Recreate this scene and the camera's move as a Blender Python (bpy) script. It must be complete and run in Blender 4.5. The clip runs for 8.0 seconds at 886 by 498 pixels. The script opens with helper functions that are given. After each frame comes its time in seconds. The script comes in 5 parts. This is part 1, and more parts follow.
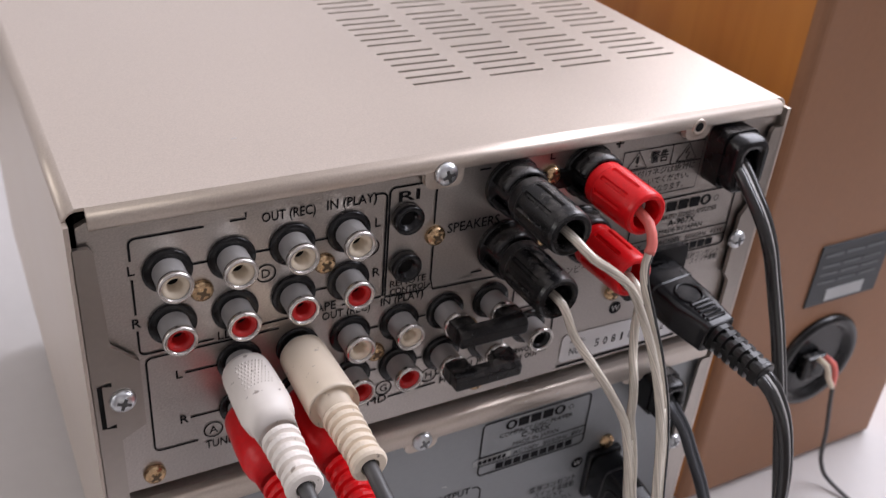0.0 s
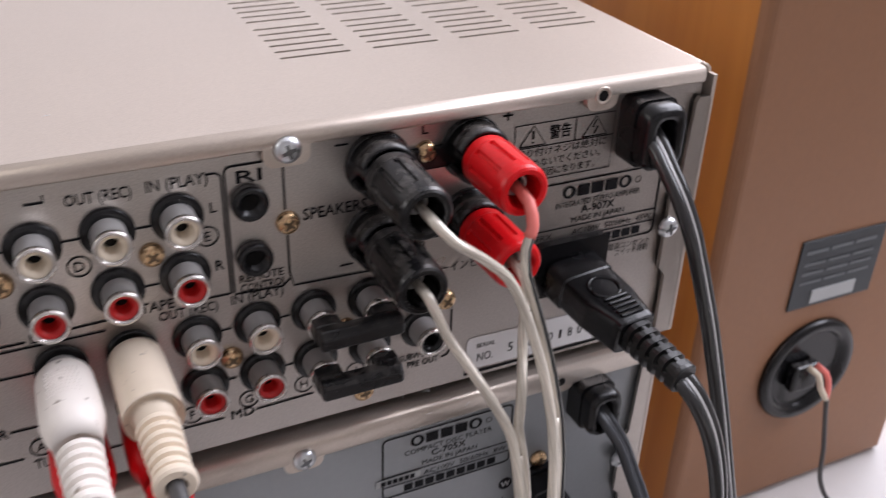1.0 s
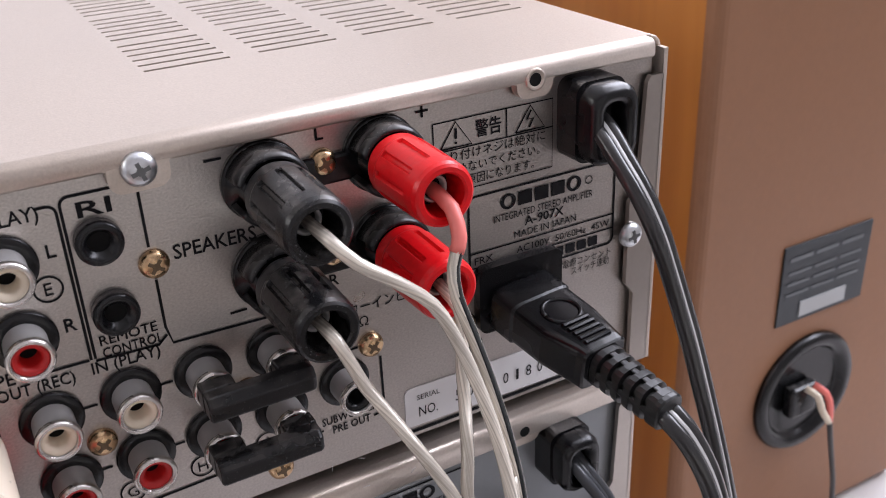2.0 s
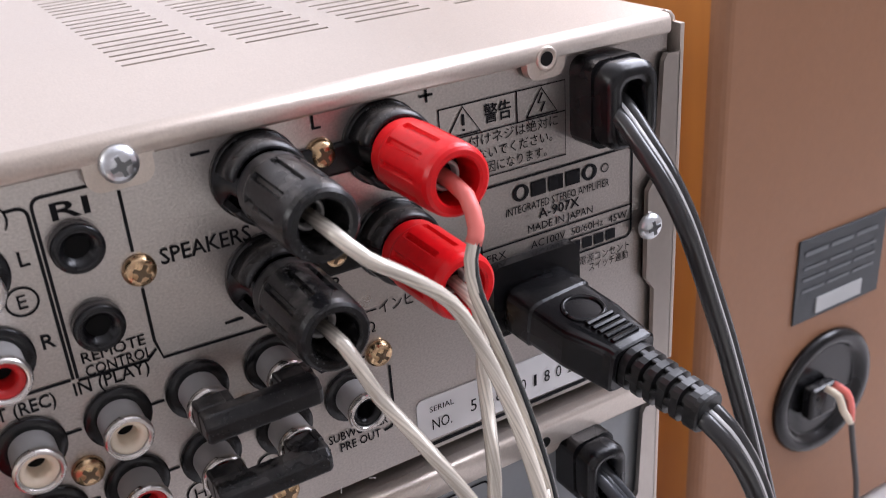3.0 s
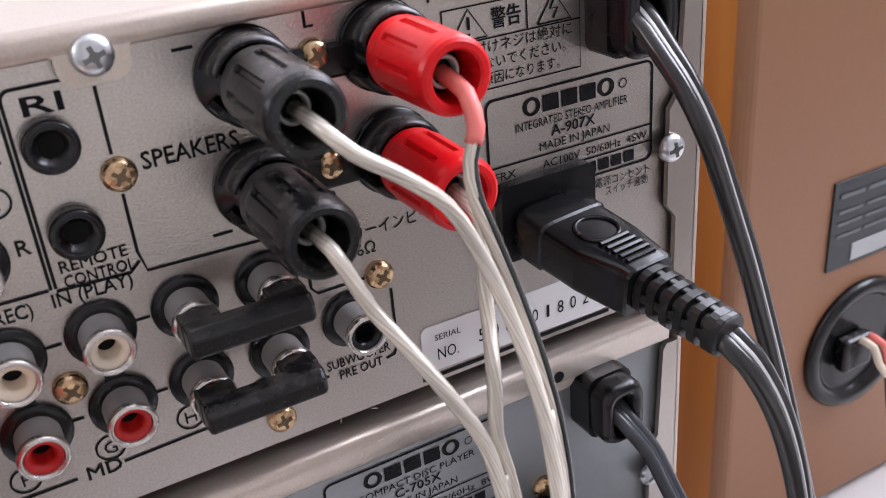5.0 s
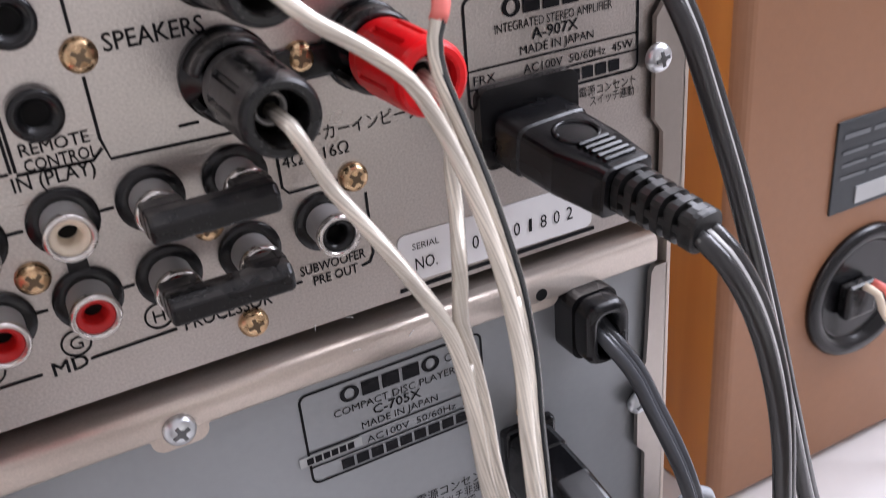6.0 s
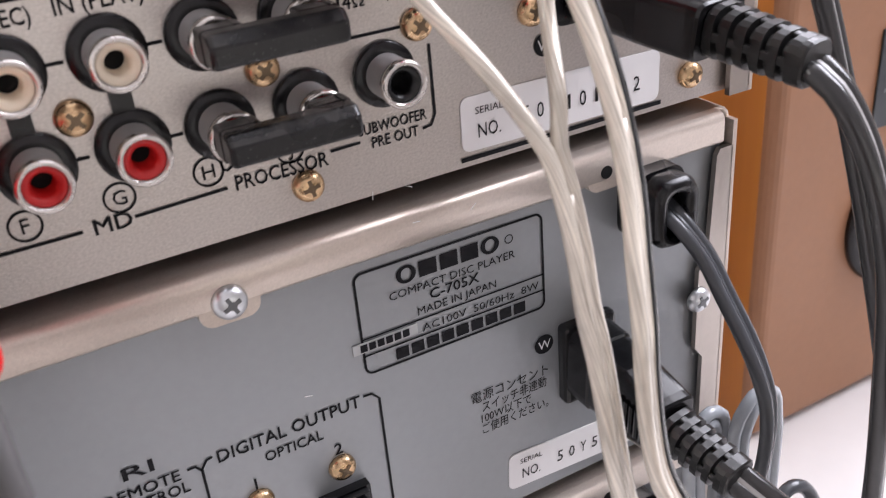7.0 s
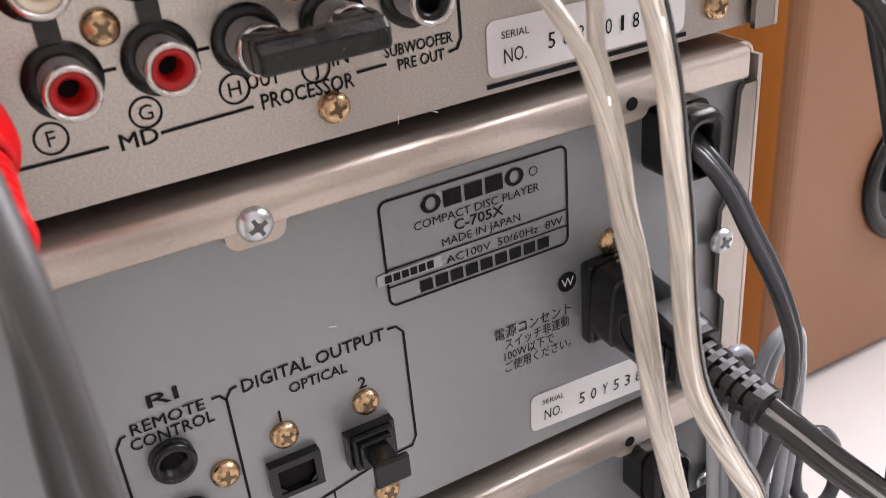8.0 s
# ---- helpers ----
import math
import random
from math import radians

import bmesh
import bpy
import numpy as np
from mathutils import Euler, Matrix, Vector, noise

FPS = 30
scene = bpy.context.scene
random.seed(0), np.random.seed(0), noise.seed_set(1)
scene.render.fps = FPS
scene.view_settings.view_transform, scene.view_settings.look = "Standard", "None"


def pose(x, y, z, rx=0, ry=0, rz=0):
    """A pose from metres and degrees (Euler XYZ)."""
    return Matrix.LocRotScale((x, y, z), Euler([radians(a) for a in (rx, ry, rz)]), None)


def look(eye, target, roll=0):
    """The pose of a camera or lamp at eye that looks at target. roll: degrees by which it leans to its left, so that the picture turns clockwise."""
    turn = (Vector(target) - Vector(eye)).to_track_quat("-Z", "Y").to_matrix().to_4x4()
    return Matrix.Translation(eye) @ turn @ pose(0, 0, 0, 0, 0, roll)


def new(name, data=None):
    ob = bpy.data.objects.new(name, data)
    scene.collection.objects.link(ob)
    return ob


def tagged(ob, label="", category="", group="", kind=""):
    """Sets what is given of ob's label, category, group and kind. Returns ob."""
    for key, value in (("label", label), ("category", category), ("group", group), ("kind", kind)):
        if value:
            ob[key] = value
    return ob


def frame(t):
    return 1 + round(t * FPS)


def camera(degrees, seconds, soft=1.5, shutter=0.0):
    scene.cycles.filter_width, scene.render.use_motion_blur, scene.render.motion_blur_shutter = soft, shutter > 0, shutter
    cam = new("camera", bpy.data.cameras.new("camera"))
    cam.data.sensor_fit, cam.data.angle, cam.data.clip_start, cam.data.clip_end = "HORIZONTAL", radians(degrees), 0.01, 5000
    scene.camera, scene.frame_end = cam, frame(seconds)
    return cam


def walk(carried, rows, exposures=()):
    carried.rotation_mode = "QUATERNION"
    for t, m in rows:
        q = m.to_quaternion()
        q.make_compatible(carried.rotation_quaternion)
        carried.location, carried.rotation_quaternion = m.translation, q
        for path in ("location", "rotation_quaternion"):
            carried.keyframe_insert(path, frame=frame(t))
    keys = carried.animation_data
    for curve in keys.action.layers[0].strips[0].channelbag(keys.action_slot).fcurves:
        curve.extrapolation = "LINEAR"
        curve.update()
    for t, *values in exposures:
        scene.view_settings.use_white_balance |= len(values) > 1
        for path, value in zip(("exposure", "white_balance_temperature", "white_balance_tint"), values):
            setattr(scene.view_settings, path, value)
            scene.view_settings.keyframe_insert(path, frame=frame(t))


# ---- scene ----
cam = camera(49.86, 8.0, soft=0.75, shutter=0.35)
cam.data.dof.use_dof, cam.data.dof.focus_distance, cam.data.dof.aperture_fstop = True, 0.188, 36.0
# Plan units: the cases are 0.275 wide on the plan and 0.205 m in truth.
K = 0.205 / 0.275
PATH = [
    (0, (-0.01529, -0.18508, 0.37075), (0.8474, 1.2867, -0.6731), 5.22),
    (0.5, (-0.00516, -0.19568, 0.36849), (0.7834, 1.3083, -0.6880), 4.44),
    (0.8, (0.01990, -0.18970, 0.35482), (0.7940, 1.3432, -0.6704), 3.41),
    (1, (0.03697, -0.18650, 0.34946), (0.8101, 1.3609, -0.6544), 2.06),
    (1.2, (0.04825, -0.18219, 0.34477), (0.8239, 1.3824, -0.6301), 0.39),
    (1.5, (0.05679, -0.17627, 0.33612), (0.8578, 1.3954, -0.6064), -0.96),
    (1.7, (0.06104, -0.17006, 0.32857), (0.8889, 1.4026, -0.5888), -1.49),
    (2.8, (0.06406, -0.14843, 0.31510), (0.9479, 1.4266, -0.5441), -4.15),
    (3, (0.06426, -0.14814, 0.31097), (0.9517, 1.4280, -0.5425), -4.30),
    (3.5, (0.06624, -0.14873, 0.30403), (0.9482, 1.4269, -0.5559), -4.63),
    (4, (0.07524, -0.14236, 0.29527), (0.9393, 1.4408, -0.5690), -5.24),
    (4.2, (0.07601, -0.13977, 0.29446), (0.9286, 1.4527, -0.5642), -5.61),
    (5.3, (0.06954, -0.15009, 0.29684), (0.8662, 1.4437, -0.6115), -4.94),
    (5.5, (0.07012, -0.15201, 0.29358), (0.8564, 1.4465, -0.6155), -5.05),
    (6, (0.07513, -0.15241, 0.28068), (0.8417, 1.4474, -0.6429), -5.30),
    (6.5, (0.07083, -0.14752, 0.26478), (0.8506, 1.4384, -0.6716), -5.29),
    (7, (0.06048, -0.14221, 0.25533), (0.8566, 1.4299, -0.6906), -5.26),
    (7.5, (0.05529, -0.14229, 0.25060), (0.8516, 1.4263, -0.7009), -5.28),
    (8, (0.05392, -0.14316, 0.24453), (0.8423, 1.4247, -0.7148), -5.46),
]
walk(cam, [(t, look(eye, target, roll)) for t, eye, target, roll in PATH],
     exposures=((0.0, -0.62, 6520, 10), (1.5, -0.36, 6400, 10), (3.5, -0.07, 6250, 10), (5.5, 0.09, 6250, 10), (6.5, 0.26, 6350, 10), (7.0, 0.36, 6500, 10), (8.0, 0.29, 6850, 10)))

# ---- light ----
world = bpy.data.worlds.new("world")
scene.world = world
world.use_nodes = True
sky = world.node_tree.nodes.new("ShaderNodeTexSky")
sky.sky_type = "NISHITA"
sky.sun_disc = False
sky.sun_elevation, sky.sun_rotation = radians(38), radians(150)
world.node_tree.links.new(sky.outputs[0], world.node_tree.nodes["Background"].inputs[0])
world.node_tree.nodes["Background"].inputs[1].default_value = 0.1

lamp = bpy.data.lights.new("window_daylight", "AREA")
lamp.shape, lamp.size, lamp.size_y, lamp.energy, lamp.color = "RECTANGLE", 1.7, 0.9, 66.0, (0.905, 0.895, 1.0)
lamp_ob = new("window_daylight", lamp)
lamp_ob.matrix_world = look((1.24, 0.15, 1.2), (0.0, 0.15, 1.2))
# added fill from the west, to lift the table left of the stack
lamp = bpy.data.lights.new("west_fill_lamp", "AREA")
lamp.shape, lamp.size, lamp.size_y, lamp.energy, lamp.color = "RECTANGLE", 1.6, 0.8, 17.0, (1.0, 0.94, 0.89)
lamp_ob = new("west_fill_lamp", lamp)
lamp_ob.matrix_world = look((-2.14, 0.6, 1.2), (0.0, 0.6, 1.2))
# added low fill from the south; brightens what the rear panel reflects
lamp = bpy.data.lights.new("south_fill_lamp", "AREA")
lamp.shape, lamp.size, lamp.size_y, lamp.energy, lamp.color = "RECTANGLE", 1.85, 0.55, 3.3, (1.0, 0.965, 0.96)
lamp_ob = new("south_fill_lamp", lamp)
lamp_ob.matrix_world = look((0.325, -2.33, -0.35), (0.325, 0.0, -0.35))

# ---- materials ----


def material(name, colour, rough=0.5, metal=0.0, grain=60.0, vary=0.12, bump=0.1, blot=6.0, blot_vary=0.1, stretch=(1, 1, 1), coat=0.0, spec=0.5):
    """Base colour with fine grain and larger blotches, and a fine relief."""
    m = bpy.data.materials.new(name)
    m.use_nodes = True
    nt = m.node_tree
    bsdf = nt.nodes["Principled BSDF"]
    bsdf.inputs["Metallic"].default_value = metal
    bsdf.inputs["Coat Weight"].default_value = coat
    bsdf.inputs["Specular IOR Level"].default_value = spec
    tc = nt.nodes.new("ShaderNodeTexCoord")
    mp = nt.nodes.new("ShaderNodeMapping")
    mp.inputs["Scale"].default_value = stretch
    nt.links.new(tc.outputs["Object"], mp.inputs[0])
    fine = nt.nodes.new("ShaderNodeTexNoise")
    fine.inputs["Scale"].default_value, fine.inputs["Detail"].default_value = grain, 5
    nt.links.new(mp.outputs[0], fine.inputs["Vector"])
    big = nt.nodes.new("ShaderNodeTexNoise")
    big.inputs["Scale"].default_value, big.inputs["Detail"].default_value = blot, 4
    nt.links.new(tc.outputs["Object"], big.inputs["Vector"])
    value = nt.nodes.new("ShaderNodeMath")
    value.operation = "MULTIPLY_ADD"
    value.inputs[1].default_value, value.inputs[2].default_value = 2 * vary, 1 - vary
    nt.links.new(fine.outputs["Fac"], value.inputs[0])
    value2 = nt.nodes.new("ShaderNodeMath")
    value2.operation = "MULTIPLY_ADD"
    value2.inputs[1].default_value, value2.inputs[2].default_value = 2 * blot_vary, 1 - blot_vary
    nt.links.new(big.outputs["Fac"], value2.inputs[0])
    both = nt.nodes.new("ShaderNodeMath")
    both.operation = "MULTIPLY"
    nt.links.new(value.outputs[0], both.inputs[0])
    nt.links.new(value2.outputs[0], both.inputs[1])
    tint = nt.nodes.new("ShaderNodeVectorMath")
    tint.operation = "SCALE"
    tint.inputs[0].default_value = colour
    nt.links.new(both.outputs[0], tint.inputs["Scale"])
    nt.links.new(tint.outputs[0], bsdf.inputs["Base Color"])
    ro = nt.nodes.new("ShaderNodeMath")
    ro.operation = "MULTIPLY_ADD"
    ro.inputs[1].default_value, ro.inputs[2].default_value = 0.25, rough - 0.12
    nt.links.new(big.outputs["Fac"], ro.inputs[0])
    nt.links.new(ro.outputs[0], bsdf.inputs["Roughness"])
    if bump:
        bp = nt.nodes.new("ShaderNodeBump")
        bp.inputs["Strength"].default_value, bp.inputs["Distance"].default_value = bump, 0.0004
        nt.links.new(fine.outputs["Fac"], bp.inputs["Height"])
        nt.links.new(bp.outputs[0], bsdf.inputs["Normal"])
    return m


def cable_material(name, colour, stripe, strand, rough):
    """A cable whose UV runs along (u) and round (v): twisted strands under the skin and a printed stripe."""
    m = material(name, colour, rough, 0.0, 400, 0.1, 0.05, 40, 0.1)
    nt = m.node_tree
    bsdf = nt.nodes["Principled BSDF"]
    uv = nt.nodes.new("ShaderNodeUVMap")
    sep = nt.nodes.new("ShaderNodeSeparateXYZ")
    nt.links.new(uv.outputs[0], sep.inputs[0])
    last = bsdf.inputs["Base Color"].links[0].from_socket
    if strand:
        along = nt.nodes.new("ShaderNodeMath")
        along.operation = "MULTIPLY"
        along.inputs[1].default_value = 40.0
        nt.links.new(sep.outputs[0], along.inputs[0])
        rounds = nt.nodes.new("ShaderNodeMath")
        rounds.operation = "MULTIPLY"
        rounds.inputs[1].default_value = 16.0
        nt.links.new(sep.outputs[1], rounds.inputs[0])
        twist = nt.nodes.new("ShaderNodeMath")
        twist.operation = "MULTIPLY_ADD"
        twist.inputs[1].default_value = 260.0
        nt.links.new(sep.outputs[0], twist.inputs[0])
        nt.links.new(rounds.outputs[0], twist.inputs[2])
        lay = nt.nodes.new("ShaderNodeCombineXYZ")
        nt.links.new(along.outputs[0], lay.inputs[0])
        nt.links.new(twist.outputs[0], lay.inputs[1])
        wave = nt.nodes.new("ShaderNodeTexNoise")
        wave.inputs["Scale"].default_value, wave.inputs["Detail"].default_value = 1.0, 3.0
        nt.links.new(lay.outputs[0], wave.inputs["Vector"])
        ramp = nt.nodes.new("ShaderNodeMapRange")
        ramp.inputs[1].default_value, ramp.inputs[2].default_value, ramp.inputs[3].default_value, ramp.inputs[4].default_value = 0.36, 0.62, 0.58, 1.08
        nt.links.new(wave.outputs["Fac"], ramp.inputs[0])
        sc = nt.nodes.new("ShaderNodeVectorMath")
        sc.operation = "SCALE"
        nt.links.new(last, sc.inputs[0])
        nt.links.new(ramp.outputs[0], sc.inputs["Scale"])
        last = sc.outputs[0]
    if stripe:
        lo, hi, dark = stripe
        g = nt.nodes.new("ShaderNodeMath")
        g.operation = "GREATER_THAN"
        g.inputs[1].default_value = lo
        l = nt.nodes.new("ShaderNodeMath")
        l.operation = "LESS_THAN"
        l.inputs[1].default_value = hi
        nt.links.new(sep.outputs[1], g.inputs[0])
        nt.links.new(sep.outputs[1], l.inputs[0])
        mask = nt.nodes.new("ShaderNodeMath")
        mask.operation = "MULTIPLY"
        nt.links.new(g.outputs[0], mask.inputs[0])
        nt.links.new(l.outputs[0], mask.inputs[1])
        mix = nt.nodes.new("ShaderNodeMix")
        mix.data_type = "RGBA"
        mix.inputs[7].default_value = (*dark, 1)
        nt.links.new(mask.outputs[0], mix.inputs[0])
        nt.links.new(last, mix.inputs[6])
        last = mix.outputs[2]
    nt.links.new(last, bsdf.inputs["Base Color"])
    return m


def wood_material(name, colour, dark):
    m = material(name, colour, 0.4, 0, 90, 0.1, 0.08, 3, 0.08, (1, 1, 0.06), coat=0.15)
    nt = m.node_tree
    bsdf = nt.nodes["Principled BSDF"]
    tc = nt.nodes.new("ShaderNodeTexCoord")
    mp = nt.nodes.new("ShaderNodeMapping")
    mp.inputs["Scale"].default_value = (9, 9, 0.7)
    nt.links.new(tc.outputs["Object"], mp.inputs[0])
    wv = nt.nodes.new("ShaderNodeTexNoise")
    wv.inputs["Scale"].default_value, wv.inputs["Detail"].default_value, wv.inputs["Distortion"].default_value = 6, 6, 1.2
    nt.links.new(mp.outputs[0], wv.inputs["Vector"])
    ramp = nt.nodes.new("ShaderNodeValToRGB")
    ramp.color_ramp.elements[0].position, ramp.color_ramp.elements[1].position = 0.3, 0.7
    ramp.color_ramp.elements[0].color, ramp.color_ramp.elements[1].color = (*dark, 1), (*colour, 1)
    nt.links.new(wv.outputs["Fac"], ramp.inputs[0])
    nt.links.new(ramp.outputs[0], bsdf.inputs["Base Color"])
    return m


COVER = material("champagne_painted_steel", (0.605, 0.527, 0.458), 0.36, 0.62, 2200, 0.14, 0.16, 9, 0.06)
PANEL = material("satin_steel_panel", (0.52, 0.482, 0.455), 0.31, 0.95, 2600, 0.30, 0.16, 14, 0.10, (0.7, 1, 1))
CDPANEL = material("grey_steel_panel", (0.315, 0.33, 0.34), 0.42, 0.6, 500, 0.05, 0.06, 9, 0.07)
FLANGE = material("bare_steel_flange", (0.44, 0.40, 0.365), 0.30, 0.95, 500, 0.06, 0.10, 9, 0.07)
# near-black: shade inside cases and holes is put into this colour
INNER_SHADE = material("inner_shade", (0.008, 0.008, 0.008), 0.8, spec=0.2)
PRINT = material("black_print", (0.012, 0.012, 0.014), 0.55, bump=0)
PRINT.node_tree.nodes["Principled BSDF"].inputs["Specular IOR Level"].default_value = 0.12
WHITEPRINT = material("pale_print", (0.7, 0.7, 0.7), 0.6, bump=0)
STICKER = material("white_sticker", (0.78, 0.77, 0.77), 0.45, grain=200, vary=0.03, bump=0.02, blot_vary=0.04)
NICKEL = material("nickel", (0.63, 0.60, 0.57), 0.26, 1.0, 300, 0.08, 0.06, 90, 0.15)
ZINC = material("zinc_screw", (0.66, 0.68, 0.70), 0.3, 1.0, 400, 0.15, 0.15, 120, 0.2)
# darker metals that carry the shade of the screws' cross recesses
RECESS_SHADE = material("screw_recess_shade", (0.17, 0.125, 0.085), 0.38, 1.0)
ZINC_RECESS_SHADE = material("zinc_recess_shade", (0.16, 0.165, 0.17), 0.35, 1.0)
BARREL = material("dull_nickel_barrel", (0.55, 0.535, 0.52), 0.34, 0.35, 300, 0.1, 0.08, 90, 0.15)
BRASS = material("yellow_passivated_screw", (0.62, 0.43, 0.25), 0.26, 1.0, 700, 0.4, 0.3, 260, 0.5)
BLACK = material("black_plastic", (0.006, 0.006, 0.007), 0.24, 0, 350, 0.3, 0.05, 40, 0.2, spec=0.4)
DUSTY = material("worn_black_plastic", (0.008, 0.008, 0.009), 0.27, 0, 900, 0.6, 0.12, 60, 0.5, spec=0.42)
nt = DUSTY.node_tree
specks = nt.nodes.new("ShaderNodeTexNoise")
specks.inputs["Scale"].default_value, specks.inputs["Detail"].default_value = 2300.0, 3.0
where = nt.nodes.new("ShaderNodeTexCoord")
nt.links.new(where.outputs["Object"], specks.inputs["Vector"])
cut = nt.nodes.new("ShaderNodeMapRange")
cut.inputs[1].default_value, cut.inputs[2].default_value = 0.65, 0.78
nt.links.new(specks.outputs["Fac"], cut.inputs[0])
scuff = nt.nodes.new("ShaderNodeMix")
scuff.data_type = "RGBA"
scuff.inputs[7].default_value = (0.17, 0.165, 0.158, 1)
body_in = nt.nodes["Principled BSDF"].inputs["Base Color"]
nt.links.new(cut.outputs[0], scuff.inputs[0])
nt.links.new(body_in.links[0].from_socket, scuff.inputs[6])
nt.links.new(scuff.outputs[2], body_in)
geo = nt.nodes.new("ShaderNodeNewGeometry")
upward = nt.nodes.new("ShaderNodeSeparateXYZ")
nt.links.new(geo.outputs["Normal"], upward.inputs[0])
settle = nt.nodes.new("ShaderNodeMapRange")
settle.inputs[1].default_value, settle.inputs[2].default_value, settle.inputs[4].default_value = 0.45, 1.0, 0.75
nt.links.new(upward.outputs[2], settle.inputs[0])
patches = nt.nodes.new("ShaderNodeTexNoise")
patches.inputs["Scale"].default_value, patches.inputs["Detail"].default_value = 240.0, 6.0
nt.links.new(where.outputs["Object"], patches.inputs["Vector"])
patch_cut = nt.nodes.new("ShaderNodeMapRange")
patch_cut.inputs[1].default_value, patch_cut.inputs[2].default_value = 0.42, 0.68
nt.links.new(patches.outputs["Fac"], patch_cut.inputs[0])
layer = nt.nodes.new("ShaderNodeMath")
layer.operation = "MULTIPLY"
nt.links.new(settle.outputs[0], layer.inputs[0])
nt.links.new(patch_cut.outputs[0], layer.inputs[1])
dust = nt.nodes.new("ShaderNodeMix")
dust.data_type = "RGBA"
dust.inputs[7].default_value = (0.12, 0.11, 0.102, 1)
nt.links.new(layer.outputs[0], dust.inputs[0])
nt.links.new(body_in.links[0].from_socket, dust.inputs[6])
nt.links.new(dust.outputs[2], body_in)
RUBBER = material("black_rubber", (0.009, 0.009, 0.009), 0.36, 0, 300, 0.3, 0.2, 40, 0.2)
RED = material("red_plastic", (0.68, 0.006, 0.010), 0.32, 0, 900, 0.14, 0.08, 60, 0.15, spec=0.36)
REDJACK = material("red_insulator", (0.50, 0.012, 0.012), 0.4, 0, 300, 0.1, 0.05, 80, 0.1)
CREAM = material("cream_insulator", (0.77, 0.67, 0.53), 0.4, 0, 300, 0.06, 0.05, 80, 0.1)
PLUGWHITE = material("aged_white_plug", (0.88, 0.82, 0.76), 0.45, 0, 120, 0.06, 0.1, 40, 0.12)
PLUGCREAM = material("yellowed_white_plug", (0.85, 0.73, 0.585), 0.42, 0, 120, 0.06, 0.1, 50, 0.12)
for aged in (PLUGWHITE, PLUGCREAM):
    nt = aged.node_tree
    marks = nt.nodes.new("ShaderNodeTexNoise")
    marks.inputs["Scale"].default_value, marks.inputs["Detail"].default_value = 420.0, 2.0
    spot = nt.nodes.new("ShaderNodeTexCoord")
    nt.links.new(spot.outputs["Object"], marks.inputs["Vector"])
    edge = nt.nodes.new("ShaderNodeMapRange")
    edge.inputs[1].default_value, edge.inputs[2].default_value, edge.inputs[4].default_value = 0.68, 0.76, 0.7
    nt.links.new(marks.outputs["Fac"], edge.inputs[0])
    grime = nt.nodes.new("ShaderNodeMix")
    grime.data_type = "RGBA"
    grime.inputs[7].default_value = (0.20, 0.15, 0.11, 1)
    skin = nt.nodes["Principled BSDF"].inputs["Base Color"]
    nt.links.new(edge.outputs[0], grime.inputs[0])
    nt.links.new(skin.links[0].from_socket, grime.inputs[6])
    nt.links.new(grime.outputs[2], skin)
PINK = material("pink_sleeve", (0.80, 0.20, 0.17), 0.4, 0, 200, 0.05, 0.05, 50, 0.1)
WIRE = cable_material("clear_speaker_wire", (0.74, 0.675, 0.575), None, True, 0.2)
WIREEDGE = cable_material("clear_speaker_wire_dark_edge", (0.74, 0.675, 0.575), (0.0, 0.11, (0.012, 0.012, 0.012)), True, 0.2)
WIRESTRIPE = cable_material("clear_speaker_wire_black_line", (0.74, 0.675, 0.575), (0.15, 0.29, (0.012, 0.015, 0.015)), True, 0.22)
for clear in (WIRE, WIRESTRIPE, WIREEDGE):
    shader = clear.node_tree.nodes["Principled BSDF"]
    shader.inputs["Metallic"].default_value, shader.inputs["Coat Weight"].default_value, shader.inputs["Coat Roughness"].default_value = 0.15, 0.7, 0.12
CORD = cable_material("black_mains_cord", (0.032, 0.0315, 0.032), None, False, 0.17)
WEBLINE = cable_material("pale_cord_groove", (0.40, 0.39, 0.38), None, False, 0.22)
GREYCORD = cable_material("grey_mains_cord", (0.048, 0.051, 0.057), None, False, 0.24)
LIGHTCORD = cable_material("light_grey_mains_cord", (0.33, 0.35, 0.37), None, False, 0.22)
SIGNAL = cable_material("dark_grey_signal_cable", (0.065, 0.062, 0.062), None, False, 0.42)
MDF = material("brown_speaker_back", (0.285, 0.138, 0.071), 0.48, 0, 350, 0.07, 0.12, 5, 0.06)
VENEER = wood_material("orange_wood_veneer", (0.52, 0.20, 0.036), (0.41, 0.14, 0.022))
TABLE = material("white_table", (0.60, 0.575, 0.56), 0.5, 0, 120, 0.03, 0.05, 4, 0.04)
WALL = material("wall_paint", (0.74, 0.72, 0.72), 0.8, 0, 90, 0.03, 0.1, 2, 0.04)
SOUTHWALL = material("south_wall_paint", (0.74, 0.71, 0.70), 0.8, 0, 90, 0.05, 0.1, 2, 0.06)
CEILING = material("ceiling_paint", (0.80, 0.79, 0.78), 0.8, 0, 90, 0.03, 0.1, 2, 0.04)
FLOORM = wood_material("floor_wood", (0.15, 0.095, 0.06), (0.10, 0.06, 0.038))
PLATE = material("dark_rating_plate", (0.035, 0.04, 0.045), 0.35, 0.3, 200, 0.1, 0.05)
PLATELINE = material("faint_plate_print", (0.13, 0.14, 0.15), 0.45)
PLATEGREY = material("grey_plate_patch", (0.42, 0.43, 0.43), 0.45)

# ---- helpers for meshes ----
WHERE = {}


def V(x, y, z):
    return Vector((K * x, K * y, K * z))


